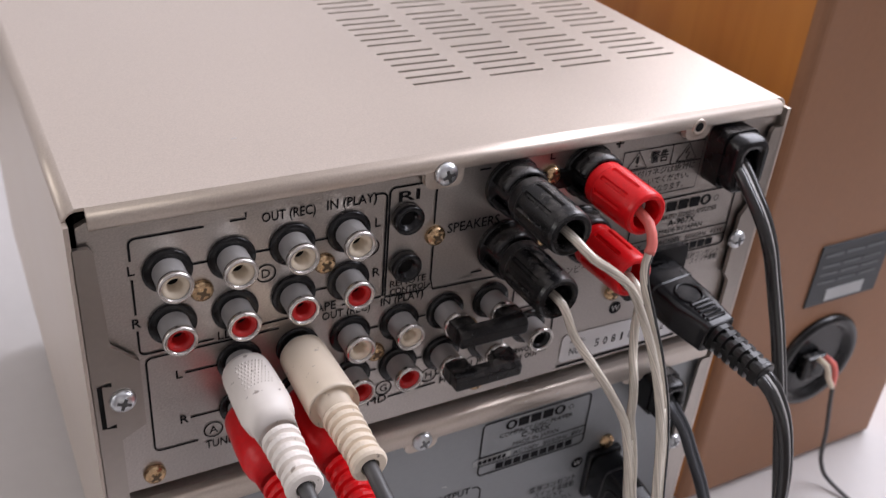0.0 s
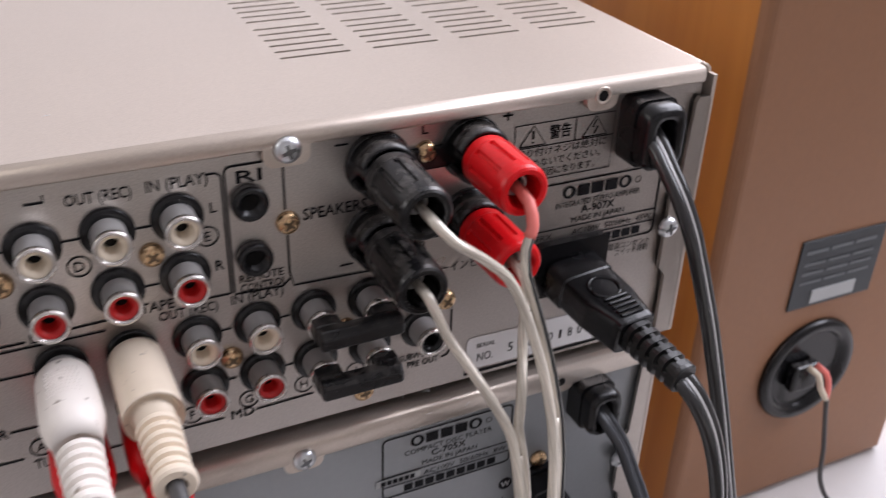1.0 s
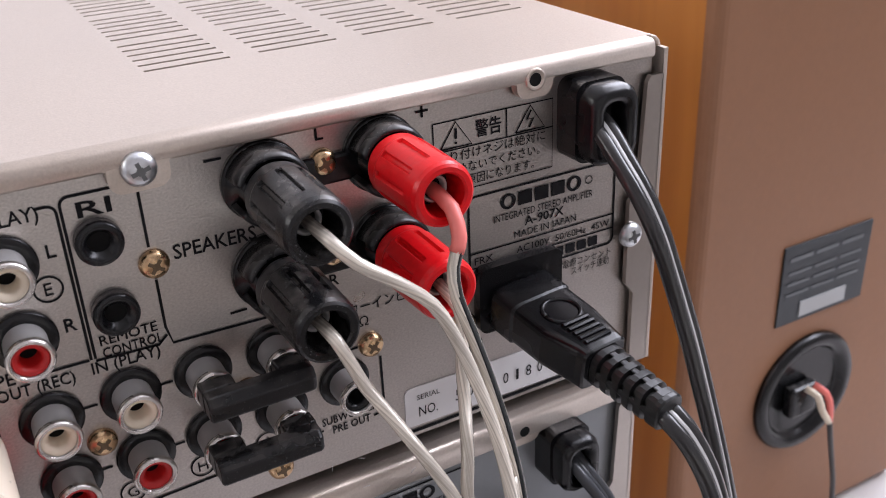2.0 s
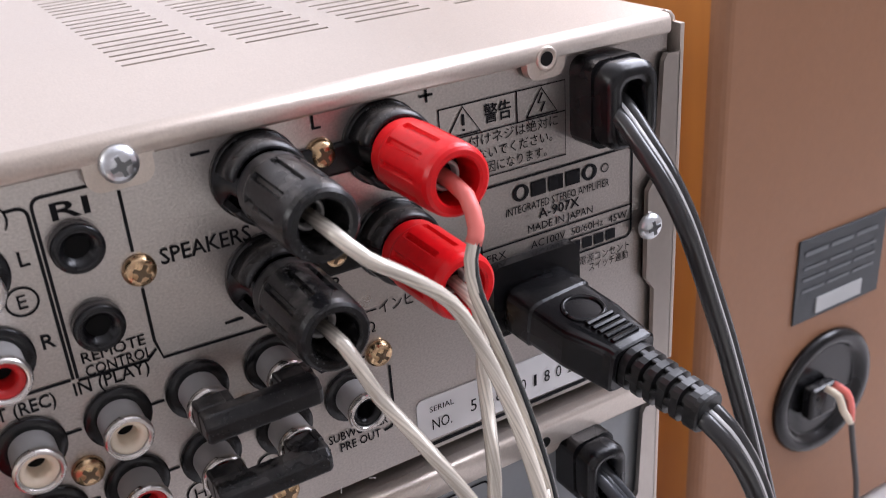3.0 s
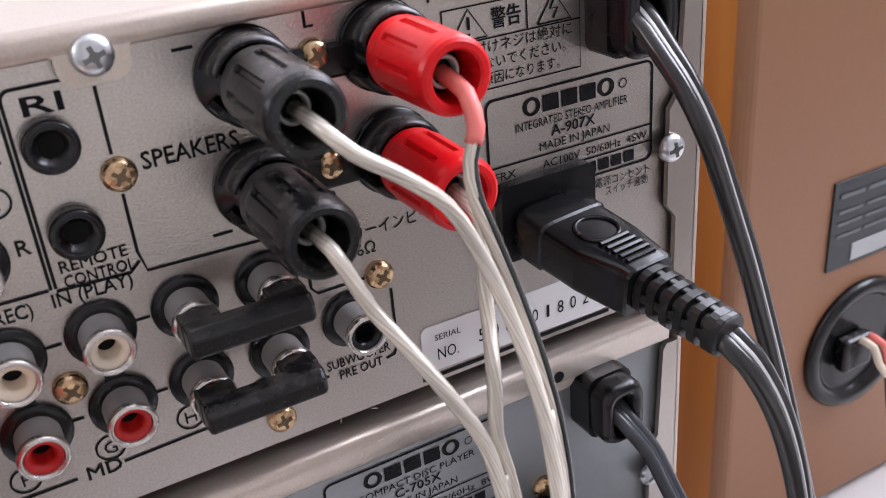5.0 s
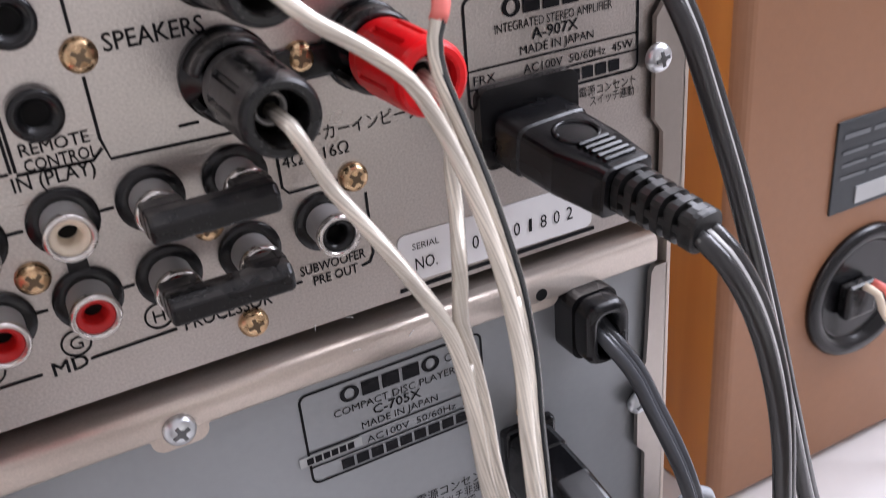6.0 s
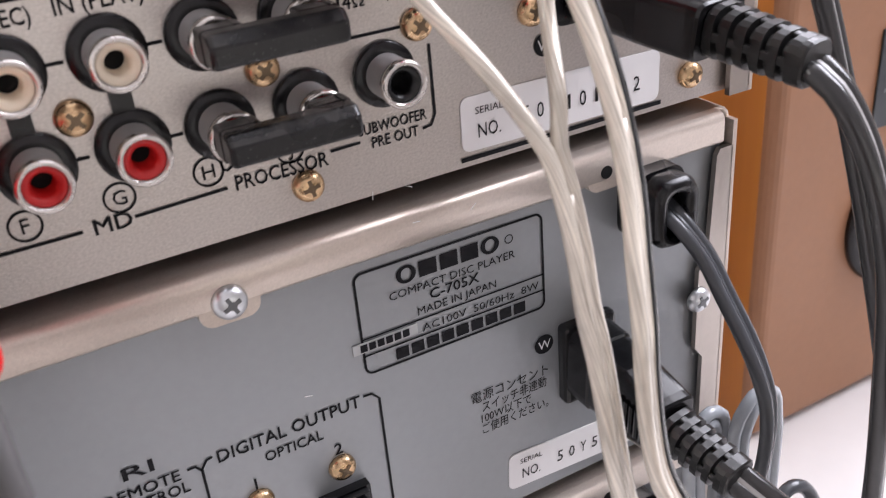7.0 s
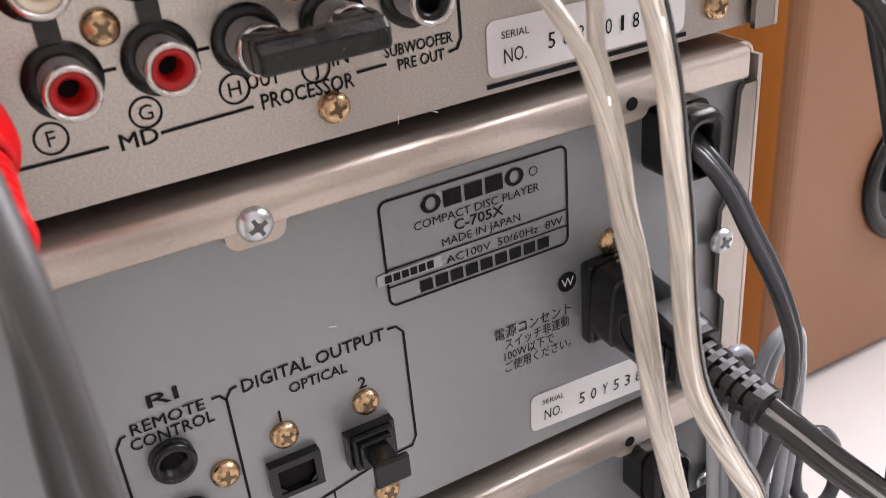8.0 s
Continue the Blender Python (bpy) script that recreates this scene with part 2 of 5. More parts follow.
def mesh_of(name, bm, *mats):
    me = bpy.data.meshes.new(name)
    bmesh.ops.recalc_face_normals(bm, faces=bm.faces[:])
    bm.to_mesh(me)
    bm.free()
    for m in mats:
        me.materials.append(m)
    return me


def smooth(me):
    for p in me.polygons:
        p.use_smooth = True
    return me


def thing(name, at, label, category, group="", kind=""):
    ob = new(name)
    ob.empty_display_size = 0.02
    ob.location = V(*at)
    WHERE[ob] = V(*at)
    return tagged(ob, label, category, group, kind)


def piece(name, me, parent, at=(0, 0, 0), turn=0.0, label=""):
    """One mesh object under a thing or part; at is in plan units, turn spins it about the panel's normal."""
    ob = new(name, me)
    ob.location = V(*at)
    ob.rotation_euler = (0, turn, 0)
    WHERE[ob] = V(*at)
    if parent:
        ob.parent = parent
        ob.matrix_parent_inverse = Matrix.Translation(-WHERE[parent])
    return tagged(ob, label)


def part(name, bm, mat, parent, label="", soft=False):
    me = mesh_of(name, bm, mat)
    if soft:
        smooth(me)
    return piece(name, me, parent, label=label)


def box(bm, x0, x1, y0, y1, z0, z1, bevel=0.0, segs=2, scale=None):
    s = K if scale is None else scale
    r = bmesh.ops.create_cube(bm, size=1.0)
    vs = r["verts"]
    for v in vs:
        v.co = Vector((s * (x0 if v.co.x < 0 else x1), s * (y0 if v.co.y < 0 else y1), s * (z0 if v.co.z < 0 else z1)))
    if bevel:
        es = list({e for v in vs for e in v.link_edges})
        bmesh.ops.bevel(bm, geom=es, offset=s * bevel, segments=segs, profile=0.5, affect="EDGES")
    return bm


def lathe(bm, prof, n=24, at=(0, 0, 0), caps=(True, True)):
    """Turned body about the axis that comes out of the panel (-y); prof holds (radius, distance out)."""
    rings = []
    for r, d in prof:
        ring = []
        for i in range(n):
            a = 2 * math.pi * i / n
            ring.append(bm.verts.new(V(at[0] + r * math.cos(a), at[1] - d, at[2] + r * math.sin(a))))
        rings.append(ring)
    for a, b in zip(rings, rings[1:]):
        for i in range(n):
            bm.faces.new((a[i], a[(i + 1) % n], b[(i + 1) % n], b[i]))
    for ring, on in ((rings[0], caps[0]), (rings[-1], caps[1])):
        if on:
            bm.faces.new(ring)
    return bm


def poly(bm, pts, y0, y1):
    """A flat plate cut to the outline pts (x, z), between y0 and y1."""
    a = [bm.verts.new(V(x, y0, z)) for x, z in pts]
    b = [bm.verts.new(V(x, y1, z)) for x, z in pts]
    bm.faces.new(a)
    bm.faces.new(b[::-1])
    n = len(pts)
    for i in range(n):
        bm.faces.new((a[i], a[(i + 1) % n], b[(i + 1) % n], b[i]))
    return bm


def arc(cx, cz, r, a0, a1, n=6):
    return [(cx + r * math.cos(radians(a0 + (a1 - a0) * i / n)), cz + r * math.sin(radians(a0 + (a1 - a0) * i / n))) for i in range(n + 1)]


def round_rect(x0, x1, z0, z1, r, n=5):
    return arc(x1 - r, z1 - r, r, 0, 90, n) + arc(x0 + r, z1 - r, r, 90, 180, n) + arc(x0 + r, z0 + r, r, 180, 270, n) + arc(x1 - r, z0 + r, r, 270, 360, n)


def curve_points(pts, step):
    """Catmull-Rom through pts."""
    P = [Vector(p) for p in pts]
    P = [2 * P[0] - P[1]] + P + [2 * P[-1] - P[-2]]
    out = []
    for a, b, c, d in zip(P, P[1:], P[2:], P[3:]):
        n = max(2, int((c - b).length / step))
        for i in range(n):
            t = i / n
            out.append(0.5 * (2 * b + (c - a) * t + (2 * a - 5 * b + 4 * c - d) * t * t + (3 * b - a - 3 * c + d) * t ** 3))
    out.append(P[-2])
    return out


def tube(bm, pts, r, n=12, side=None, shift=0.0, step=0.003, flat=1.0):
    """A round cable through pts (plan units); side and shift move it sideways for a twin cable. UV: metres along, turns round."""
    uvl = bm.loops.layers.uv.verify()
    P = curve_points(pts, step)
    radius = r if callable(r) else (lambda u: r)
    rings, along, total = [], [], 0.0
    ref = Vector(side or (1, 0, 0))
    for i, p in enumerate(P):
        t = (P[min(i + 1, len(P) - 1)] - P[max(i - 1, 0)]).normalized()
        sx = (ref - ref.dot(t) * t).normalized()
        sy = t.cross(sx)
        if i:
            total += (p - P[i - 1]).length
        along.append(total)
        q = p + shift * sx
        rr = radius(i / (len(P) - 1))
        rings.append([bm.verts.new(K * (q + rr * (math.cos(2 * math.pi * k / n) * sx + flat * math.sin(2 * math.pi * k / n) * sy))) for k in range(n)])
        ref = sx if side is None else ref
    for i in range(len(rings) - 1):
        for k in range(n):
            f = bm.faces.new((rings[i][k], rings[i][(k + 1) % n], rings[i + 1][(k + 1) % n], rings[i + 1][k]))
            f.smooth = True
            for lp, (u, v) in zip(f.loops, ((along[i], k / n), (along[i], (k + 1) / n), (along[i + 1], (k + 1) / n), (along[i + 1], k / n))):
                lp[uvl].uv = (K * u, v)
    bm.faces.new(rings[0][::-1])
    bm.faces.new(rings[-1])
    return bm


def loft(bm, stations, n=20, power=4.0):
    """A moulded body through stations (centre, half width vector, half height vector), with a rounded rectangular section."""
    rings = []
    for c, a, b in stations:
        ring = []
        for i in range(n):
            t = 2 * math.pi * i / n
            ct, st = math.cos(t), math.sin(t)
            e = 2.0 / power
            ring.append(bm.verts.new(K * (Vector(c) + math.copysign(abs(ct) ** e, ct) * Vector(a) + math.copysign(abs(st) ** e, st) * Vector(b))))
        rings.append(ring)
    for a, b in zip(rings, rings[1:]):
        for i in range(n):
            bm.faces.new((a[i], a[(i + 1) % n], b[(i + 1) % n], b[i]))
    bm.faces.new(rings[0][::-1])
    bm.faces.new(rings[-1])
    return bm


def stroke(bm, pts, w, y, closed=False):
    """A printed line of width w along pts (x, z)."""
    P = [Vector((x, z)) for x, z in pts]
    n = len(P)
    rows = []
    for i in range(n):
        a = P[(i - 1) % n] if closed or i else P[0]
        b = P[(i + 1) % n] if closed or i < n - 1 else P[-1]
        t = (b - a).normalized()
        m = Vector((-t.y, t.x)) * w / 2
        rows.append([bm.verts.new(V(P[i].x + s * m.x, y, P[i].y + s * m.y)) for s in (-1, 1)])
    last = n if closed else n - 1
    for i in range(last):
        j = (i + 1) % n
        bm.faces.new((rows[i][0], rows[j][0], rows[j][1], rows[i][1]))
    return bm


def lines(parent, y, *paths, w=0.0007, mat=None, name="printed_line"):
    for p in paths:
        bm = bmesh.new()
        stroke(bm, p, w, y)
        piece(name, mesh_of(name, bm, mat or PRINT), parent)


def rect(bm, x0, x1, z0, z1, y):
    bm.faces.new([bm.verts.new(V(x, y, z)) for x, z in ((x0, z0), (x1, z0), (x1, z1), (x0, z1))])


def text(body, x, z, h, parent, y, width=None, align="CENTER", bold=0.012, mat=None, tilt=0.0):
    """Printed lettering: x is its middle (or its left end), z its base line, h the height of its capitals."""
    cu = bpy.data.curves.new("lettering", "FONT")
    cu.body, cu.resolution_u, cu.offset = body, 2, 0.0 if "M" in body else bold
    ob = new("lettering_source", cu)
    dg = bpy.context.evaluated_depsgraph_get()
    me = bpy.data.meshes.new_from_object(ob.evaluated_get(dg))
    bpy.data.objects.remove(ob)
    bpy.data.curves.remove(cu)
    xs = [v.co.x for v in me.vertices]
    lo, hi = min(xs), max(xs)
    sz = h / 0.69
    sx = width / (hi - lo) if width else sz
    c, s = math.cos(radians(tilt)), math.sin(radians(tilt))
    for v in me.vertices:
        px = (v.co.x - (lo if align == "LEFT" else (lo + hi) / 2)) * sx
        pz = v.co.y * sz
        v.co = V(x + c * px - s * pz, y, z + s * px + c * pz)
    if bold and "M" in body:
        d = 0.02 * h
        bm = bmesh.new()
        for k in (-1, 1):
            n = len(bm.verts)
            bm.from_mesh(me)
            bm.verts.ensure_lookup_table()
            for v in bm.verts[n:]:
                v.co += V(k * d, -0.00004 * (k + 1), 0)
        bm.to_mesh(me)
        bm.free()
    me.materials.clear()
    me.materials.append(mat or PRINT)
    return piece("lettering", me, parent)


def ring_print(x, z, r, w, parent, y):
    bm = bmesh.new()
    stroke(bm, arc(x, z, r, 0, 360, 24)[:-1], w, y, True)
    piece("printed_ring", mesh_of("printed_ring", bm, PRINT), parent)


def letter_in_ring(c, x, z, parent, y):
    ring_print(x, z, 0.0032, 0.0005, parent, y)
    text(c, x, z - 0.0016, 0.0032, parent, y, bold=0.0)


def maker_mark(x0, x1, z, h, parent, y):
    """The maker's mark as plain shapes: two rings with three blocks between."""
    w = (x1 - x0) / 5
    for i in range(5):
        c = x0 + w * (i + 0.5)
        bm = bmesh.new()
        if i in (0, 4):
            va, vb = [[bm.verts.new(V(c + a * w * math.cos(t * math.pi / 10), y, z + h / 2 + b * h * math.sin(t * math.pi / 10))) for t in range(20)] for a, b in ((0.46, 0.5), (0.24, 0.34))]
            for k in range(20):
                bm.faces.new((va[k], va[(k + 1) % 20], vb[(k + 1) % 20], vb[k]))
        else:
            rect(bm, c - 0.42 * w, c + 0.42 * w, z + 0.06 * h, z + 0.94 * h, y)
        piece("mark_shape", mesh_of("mark_shape", bm, PRINT), parent)


def blocks(x0, x1, z, h, count, parent, y, mat=None, fill=0.78, name="printed_bar", tilt=0.0):
    """Unreadable or private writing as plain bars."""
    w = (x1 - x0) / count
    for i in range(count):
        dz = math.tan(radians(tilt)) * w * i
        bm = bmesh.new()
        rect(bm, x0 + w * i, x0 + w * (i + fill), z + dz, z + h + dz, y)
        piece(name, mesh_of(name, bm, mat or PRINT), parent)


# ---- the room ----


def slab(name, x0, x1, y0, y1, z0, z1, mat, label, category, bevel=0.0):
    bm = bmesh.new()
    box(bm, x0, x1, y0, y1, z0, z1, bevel, 3, 1.0)
    ob = new(name, mesh_of(name, bm, mat))
    return tagged(ob, label, category, kind="structure")


TOP = 0.0300 * K
slab("floor", -2.2, 1.3, -2.3, 1.8, -0.80, -0.72, FLOORM, "dark brown wooden floor under the table", "floor")
slab("ceiling", -2.2, 1.3, -2.3, 1.8, 1.75, 1.85, CEILING, "plain off-white painted ceiling of the room", "ceiling")
# the unseen west wall: its high opening and paler paint are added for fill
wall_west = new("wall_west")
tagged(wall_west, "unseen off-white wall with a high opening added for a fill lamp", "wall", kind="structure")
WHERE[wall_west] = Vector((0, 0, 0))
for y0, y1, z0, z1 in ((-2.3, -0.2, -0.72, 1.75), (1.4, 1.8, -0.72, 1.75), (-0.2, 1.4, -0.72, 0.8), (-0.2, 1.4, 1.6, 1.75)):
    bm = bmesh.new()
    box(bm, -2.3, -2.2, y0, y1, z0, z1, 0, 2, 1.0)
    part("wall_section", bm, CEILING, wall_west)
slab("wall_north", -2.2, 1.3, 1.8, 1.9, -0.72, 1.75, WALL, "plain off-white painted wall of the room", "wall")
# the unseen south wall, with a wide low opening added for its fill lamp
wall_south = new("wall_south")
tagged(wall_south, "unseen off-white wall with a wide low opening added for a fill lamp", "wall", kind="structure")
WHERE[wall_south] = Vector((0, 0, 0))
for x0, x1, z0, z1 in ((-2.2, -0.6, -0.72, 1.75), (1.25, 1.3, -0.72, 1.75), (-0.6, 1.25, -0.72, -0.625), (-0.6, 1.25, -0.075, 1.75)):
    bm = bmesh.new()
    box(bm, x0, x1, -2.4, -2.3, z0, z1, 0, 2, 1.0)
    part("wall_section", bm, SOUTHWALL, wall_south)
# the east wall has the window through it
wall_east = new("wall_east")
tagged(wall_east, "plain off-white painted wall with a wide window", "wall", kind="structure")
WHERE[wall_east] = Vector((0, 0, 0))
for y0, y1, z0, z1 in ((-2.3, -0.70, -0.72, 1.75), (1.0, 1.8, -0.72, 1.75), (-0.70, 1.0, -0.72, 0.75), (-0.70, 1.0, 1.65, 1.75)):
    bm = bmesh.new()
    box(bm, 1.3, 1.4, y0, y1, z0, z1, 0, 2, 1.0)
    part("wall_section", bm, WALL, wall_east)

TABLEY = -0.20
bm = bmesh.new()
box(bm, -0.75, 0.95, TABLEY, 1.00, TOP - 0.03, TOP, 0.004, 3, 1.0)
table = thing("table", (0, 0, (TOP - 0.75) / K), "white table that carries the stacked audio units", "table")
part("tabletop", bm, TABLE, table)
for lx in (-0.7, 0.9):
    for ly in (TABLEY + 0.05, 0.95):
        bm = bmesh.new()
        box(bm, lx - 0.03, lx + 0.03, ly - 0.03, ly + 0.03, -0.72, TOP - 0.03, 0.004, 2, 1.0)
        part("leg", bm, TABLE, table)

# ---- shared small meshes ----


def screw_mesh(name, mat, r=0.0038):
    bm = bmesh.new()
    lathe(bm, [(r, 0), (r, 0.0008), (r * 0.93, 0.0016), (r * 0.75, 0.0023), (r * 0.45, 0.0027), (r * 0.12, 0.0028)], 20)
    n = len(bm.faces)
    # the cross stands slightly proud; its recess shade is only colour
    box(bm, -r * 0.54, r * 0.54, -0.00290, -0.0012, -r * 0.12, r * 0.12)
    box(bm, -r * 0.12, r * 0.12, -0.00292, -0.0012, -r * 0.54, r * 0.54)
    for k in range(4):
        c, d = math.cos(radians(45 + 90 * k)), math.sin(radians(45 + 90 * k))
        poly(bm, [(0, 0), (r * (0.20 * c + 0.12 * d), r * (0.20 * d - 0.12 * c)), (r * 0.27 * c, r * 0.27 * d), (r * (0.20 * c - 0.12 * d), r * (0.20 * d + 0.12 * c))], -0.00294, -0.0012)
    bm.faces.ensure_lookup_table()
    for f in bm.faces[n:]:
        f.material_index = 1
    me = mesh_of(name, bm, mat, RECESS_SHADE if mat is BRASS else ZINC_RECESS_SHADE)
    for p in me.polygons:
        p.use_smooth = p.material_index == 0 and len(p.vertices) == 4
    return me


SCREW_ZINC = screw_mesh("screw", ZINC, 0.0042)
SCREW_BRASS = screw_mesh("screw", BRASS)


def screw(parent, x, z, y=0.0, brass=True):
    piece("screw", SCREW_BRASS if brass else SCREW_ZINC, parent, (x, y, z), random.uniform(0, 1.5), "" if brass else "bright zinc screw")


def turned(name, prof, mat, n=28, soft=True, **kw):
    bm = bmesh.new()
    lathe(bm, prof, n, **kw)
    me = mesh_of(name, bm, mat)
    for p in me.polygons:
        p.use_smooth = soft and len(p.vertices) == 4
    return me


WASHER = turned("washer", [(0.0077, 0), (0.0077, 0.0010), (0.0073, 0.0014), (0.0052, 0.0014)], BLACK)
SHELL = turned("shell", [(0.0052, 0.0), (0.0050, 0.0012), (0.0050, 0.0088), (0.0054, 0.0094), (0.0055, 0.0104), (0.0052, 0.0110), (0.0046, 0.0112), (0.0043, 0.0108), (0.0042, 0.0090)], BARREL, caps=(True, False))
LIPRING = turned("rim", [(0.00505, 0.0088), (0.00545, 0.0093), (0.00555, 0.0104), (0.00525, 0.0111), (0.0046, 0.0113), (0.00425, 0.0108)], NICKEL, caps=(False, False))
INS_PROFILE = [(0.0042, 0.0088), (0.0042, 0.0102), (0.0039, 0.0104), (0.0027, 0.0095), (0.0023, 0.0086), (0.0022, 0.0040)]
INS_RED = turned("insulator", INS_PROFILE, REDJACK, caps=(False, True))
INS_CREAM = turned("insulator", INS_PROFILE, CREAM, caps=(False, True))
INS_BLACK = turned("insulator", INS_PROFILE, BLACK, caps=(False, True))
# near-black disc: the contact opening's shade as colour
HOLE_SHADE = turned("contact_hole_shade", [(0.0021, 0.0040), (0.0021, 0.0050)], INNER_SHADE)


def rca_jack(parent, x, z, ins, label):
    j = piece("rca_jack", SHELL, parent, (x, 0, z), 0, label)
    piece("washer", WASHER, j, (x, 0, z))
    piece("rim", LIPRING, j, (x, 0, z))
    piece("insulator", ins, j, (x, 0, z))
    piece("contact_hole_shade", HOLE_SHADE, j, (x, 0, z))
    return j


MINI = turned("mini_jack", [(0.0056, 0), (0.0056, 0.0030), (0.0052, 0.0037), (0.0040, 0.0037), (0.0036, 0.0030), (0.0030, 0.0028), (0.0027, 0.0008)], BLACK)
# the remote socket's depth is shaded by a near-black disc
MINIHOLE_SHADE = turned("jack_hole_shade", [(0.0026, 0.0006), (0.0026, 0.0012)], INNER_SHADE)


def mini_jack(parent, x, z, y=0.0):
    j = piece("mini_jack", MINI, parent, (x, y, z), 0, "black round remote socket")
    piece("jack_hole_shade", MINIHOLE_SHADE, j, (x, y, z))


def strain_relief(parent, x, z, y=0.0, w=0.0125, h=0.0120):
    """Black moulded cord entry: a block with a thick rounded rim round an opening."""
    bm = bmesh.new()
    poly(bm, round_rect(x - w, x + w, z - h, z + h, 0.004), y - 0.009, y + 0.001)
    b = part("cord_entry", bm, BLACK, parent, "black moulded cord entry")
    bm = bmesh.new()
    outer = round_rect(x - w + 0.0006, x + w - 0.0006, z - h + 0.0006, z + h - 0.0006, 0.005)
    inner = round_rect(x - w * 0.42, x + w * 0.42, z - h * 0.66, z + h * 0.55, 0.003)
    rows = []
    for pts, d in ((outer, 0.009), (outer, 0.0145), ([(x + (px - x) * 0.88, z + (pz - z) * 0.88) for px, pz in outer], 0.0165), ([(x + (px - x) * 1.2, z + (pz - z) * 1.12) for px, pz in inner], 0.0162), (inner, 0.0145), (inner, 0.0092)):
        rows.append([bm.verts.new(V(px, y - d, pz)) for px, pz in pts])
    for a, c in zip(rows, rows[1:]):
        for i in range(len(a)):
            bm.faces.new((a[i], a[(i + 1) % len(a)], c[(i + 1) % len(a)], c[i])).smooth = True
    piece("rim", mesh_of("rim", bm, BLACK), b)
    return b


# ---- the three stacked units ----


def lip(bm, x0, x1, top, drop):
    prof = [(0.0005, 0), (-0.0022, -0.0002), (-0.0032, -0.0007), (-0.0038, -0.0016), (-0.0040, -0.0026), (-0.0040, -drop + 0.0008), (-0.0034, -drop), (-0.0012, -drop), (-0.0012, -0.003), (0.0005, -0.002)]
    rows = [[bm.verts.new(V(x, y, top + z)) for y, z in prof] for x in (x0, x1)]
    for i in range(len(prof) - 1):
        f = bm.faces.new((rows[0][i], rows[0][i + 1], rows[1][i + 1], rows[1][i]))
        f.smooth = i < 6
    for r in rows:
        bm.faces.new(r)


def tab(bm, x, z0, z1, hw, y0=-0.0038, y1=-0.0010):
    """An ear of sheet metal with rounded corners that hangs from the lip at x."""
    c = 0.0034
    pts = [(x + hw + 0.002, z1), (x + hw, z1 - 0.0012)] + arc(x + hw - c, z0 + c, c, 0, -90, 5) + arc(x - hw + c, z0 + c, c, -90, -180, 5) + [(x - hw, z1 - 0.0012), (x - hw - 0.002, z1)]
    poly(bm, pts, y0, y1)


def case(name, z0, top, panel, drop, depth, label, category, slots, xl=0.0, xr=0.275, foot=0.0065):
    ob = thing(name, ((xl + xr) / 2, depth / 2, z0), label, category)
    # plain near-black block; the shade inside the case is put into its colour
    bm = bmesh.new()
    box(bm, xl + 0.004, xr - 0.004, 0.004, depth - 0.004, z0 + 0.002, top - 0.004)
    part("chassis", bm, INNER_SHADE, ob)
    bm = bmesh.new()
    poly(bm, [(xl + 0.0035, z0), (xr - 0.0035, z0), (xr - 0.0035, top - 0.0060), (xr - 0.0065, top - 0.0045), (xl + 0.0065, top - 0.0045), (xl + 0.0035, top - 0.0060)], 0.0, 0.0025)
    rear = part("rear_panel", bm, panel, ob)
    # cover: perforated top, rear lip, two sides with their folded flanges
    bm = bmesh.new()
    bend = ((0.0, -0.004), (0.0006, -0.0022), (0.002, -0.0007), (0.004, 0.0))
    zs = {xl + d: dz for d, dz in bend}
    zs.update({xr - d: dz for d, dz in bend})
    xs = list(zs)
    ys = [0.0005, depth]
    for a, b, y, w in slots:
        xs += [a, b]
        ys += [y, y + w]
    xs, ys = sorted(set(xs)), sorted(set(ys))
    holes = {(round(a, 5), round(y, 5)) for a, b, y, w in slots}
    grid = [[bm.verts.new(V(x, y, top + zs.get(x, 0.0))) for x in xs] for y in ys]
    for j in range(len(ys) - 1):
        for i in range(len(xs) - 1):
            if (round(xs[i], 5), round(ys[j], 5)) not in holes:
                f = bm.faces.new((grid[j][i], grid[j][i + 1], grid[j + 1][i + 1], grid[j + 1][i]))
                f.smooth = xs[i + 1] <= xl + 0.0041 or xs[i] >= xr - 0.0041
    top_ob = part("top_cover", bm, COVER, ob)
    sol = top_ob.modifiers.new("thickness", "SOLIDIFY")
    sol.thickness, sol.offset = 0.0008, -1
    bm = bmesh.new()
    lip(bm, xl + 0.0066, xr - 0.0060, top, drop)
    part("rear_lip", bm, COVER, top_ob)
    for sgn, x in ((1, xl), (-1, xr)):
        bm = bmesh.new()
        box(bm, min(x, x + sgn * 0.0015), max(x, x + sgn * 0.0015), -0.0030, depth, z0 - 0.001, top - 0.0038)
        part("side_cover", bm, COVER, top_ob)
        bm = bmesh.new()
        h = top - z0
        pts = [(0.0012, top - 0.0115), (0.0060, top - 0.0115), (0.0072, top - 0.0135), (0.0085, top - 0.42 * h), (0.0130, top - 0.46 * h), (0.0165, top - 0.49 * h), (0.0165, top - 0.72 * h), (0.0085, top - 0.76 * h), (0.0085, z0 - 0.001), (0.0012, z0 - 0.001)]
        pts = [(x + px, pz) if sgn > 0 else (x - min(px, 0.0118), pz) for px, pz in pts]
        poly(bm, pts, -0.0030, -0.0012)
        part("side_flange", bm, FLANGE, top_ob)
    for fx in (xl + 0.03, xr - 0.03):
        for fy in (0.045, depth - 0.045):
            bm = bmesh.new()
            box(bm, fx - 0.012, fx + 0.012, fy - 0.012, fy + 0.012, z0 - foot, z0 + 0.003, 0.002)
            part("foot", bm, RUBBER, ob)
    return ob, rear, top_ob


SLOTS = []
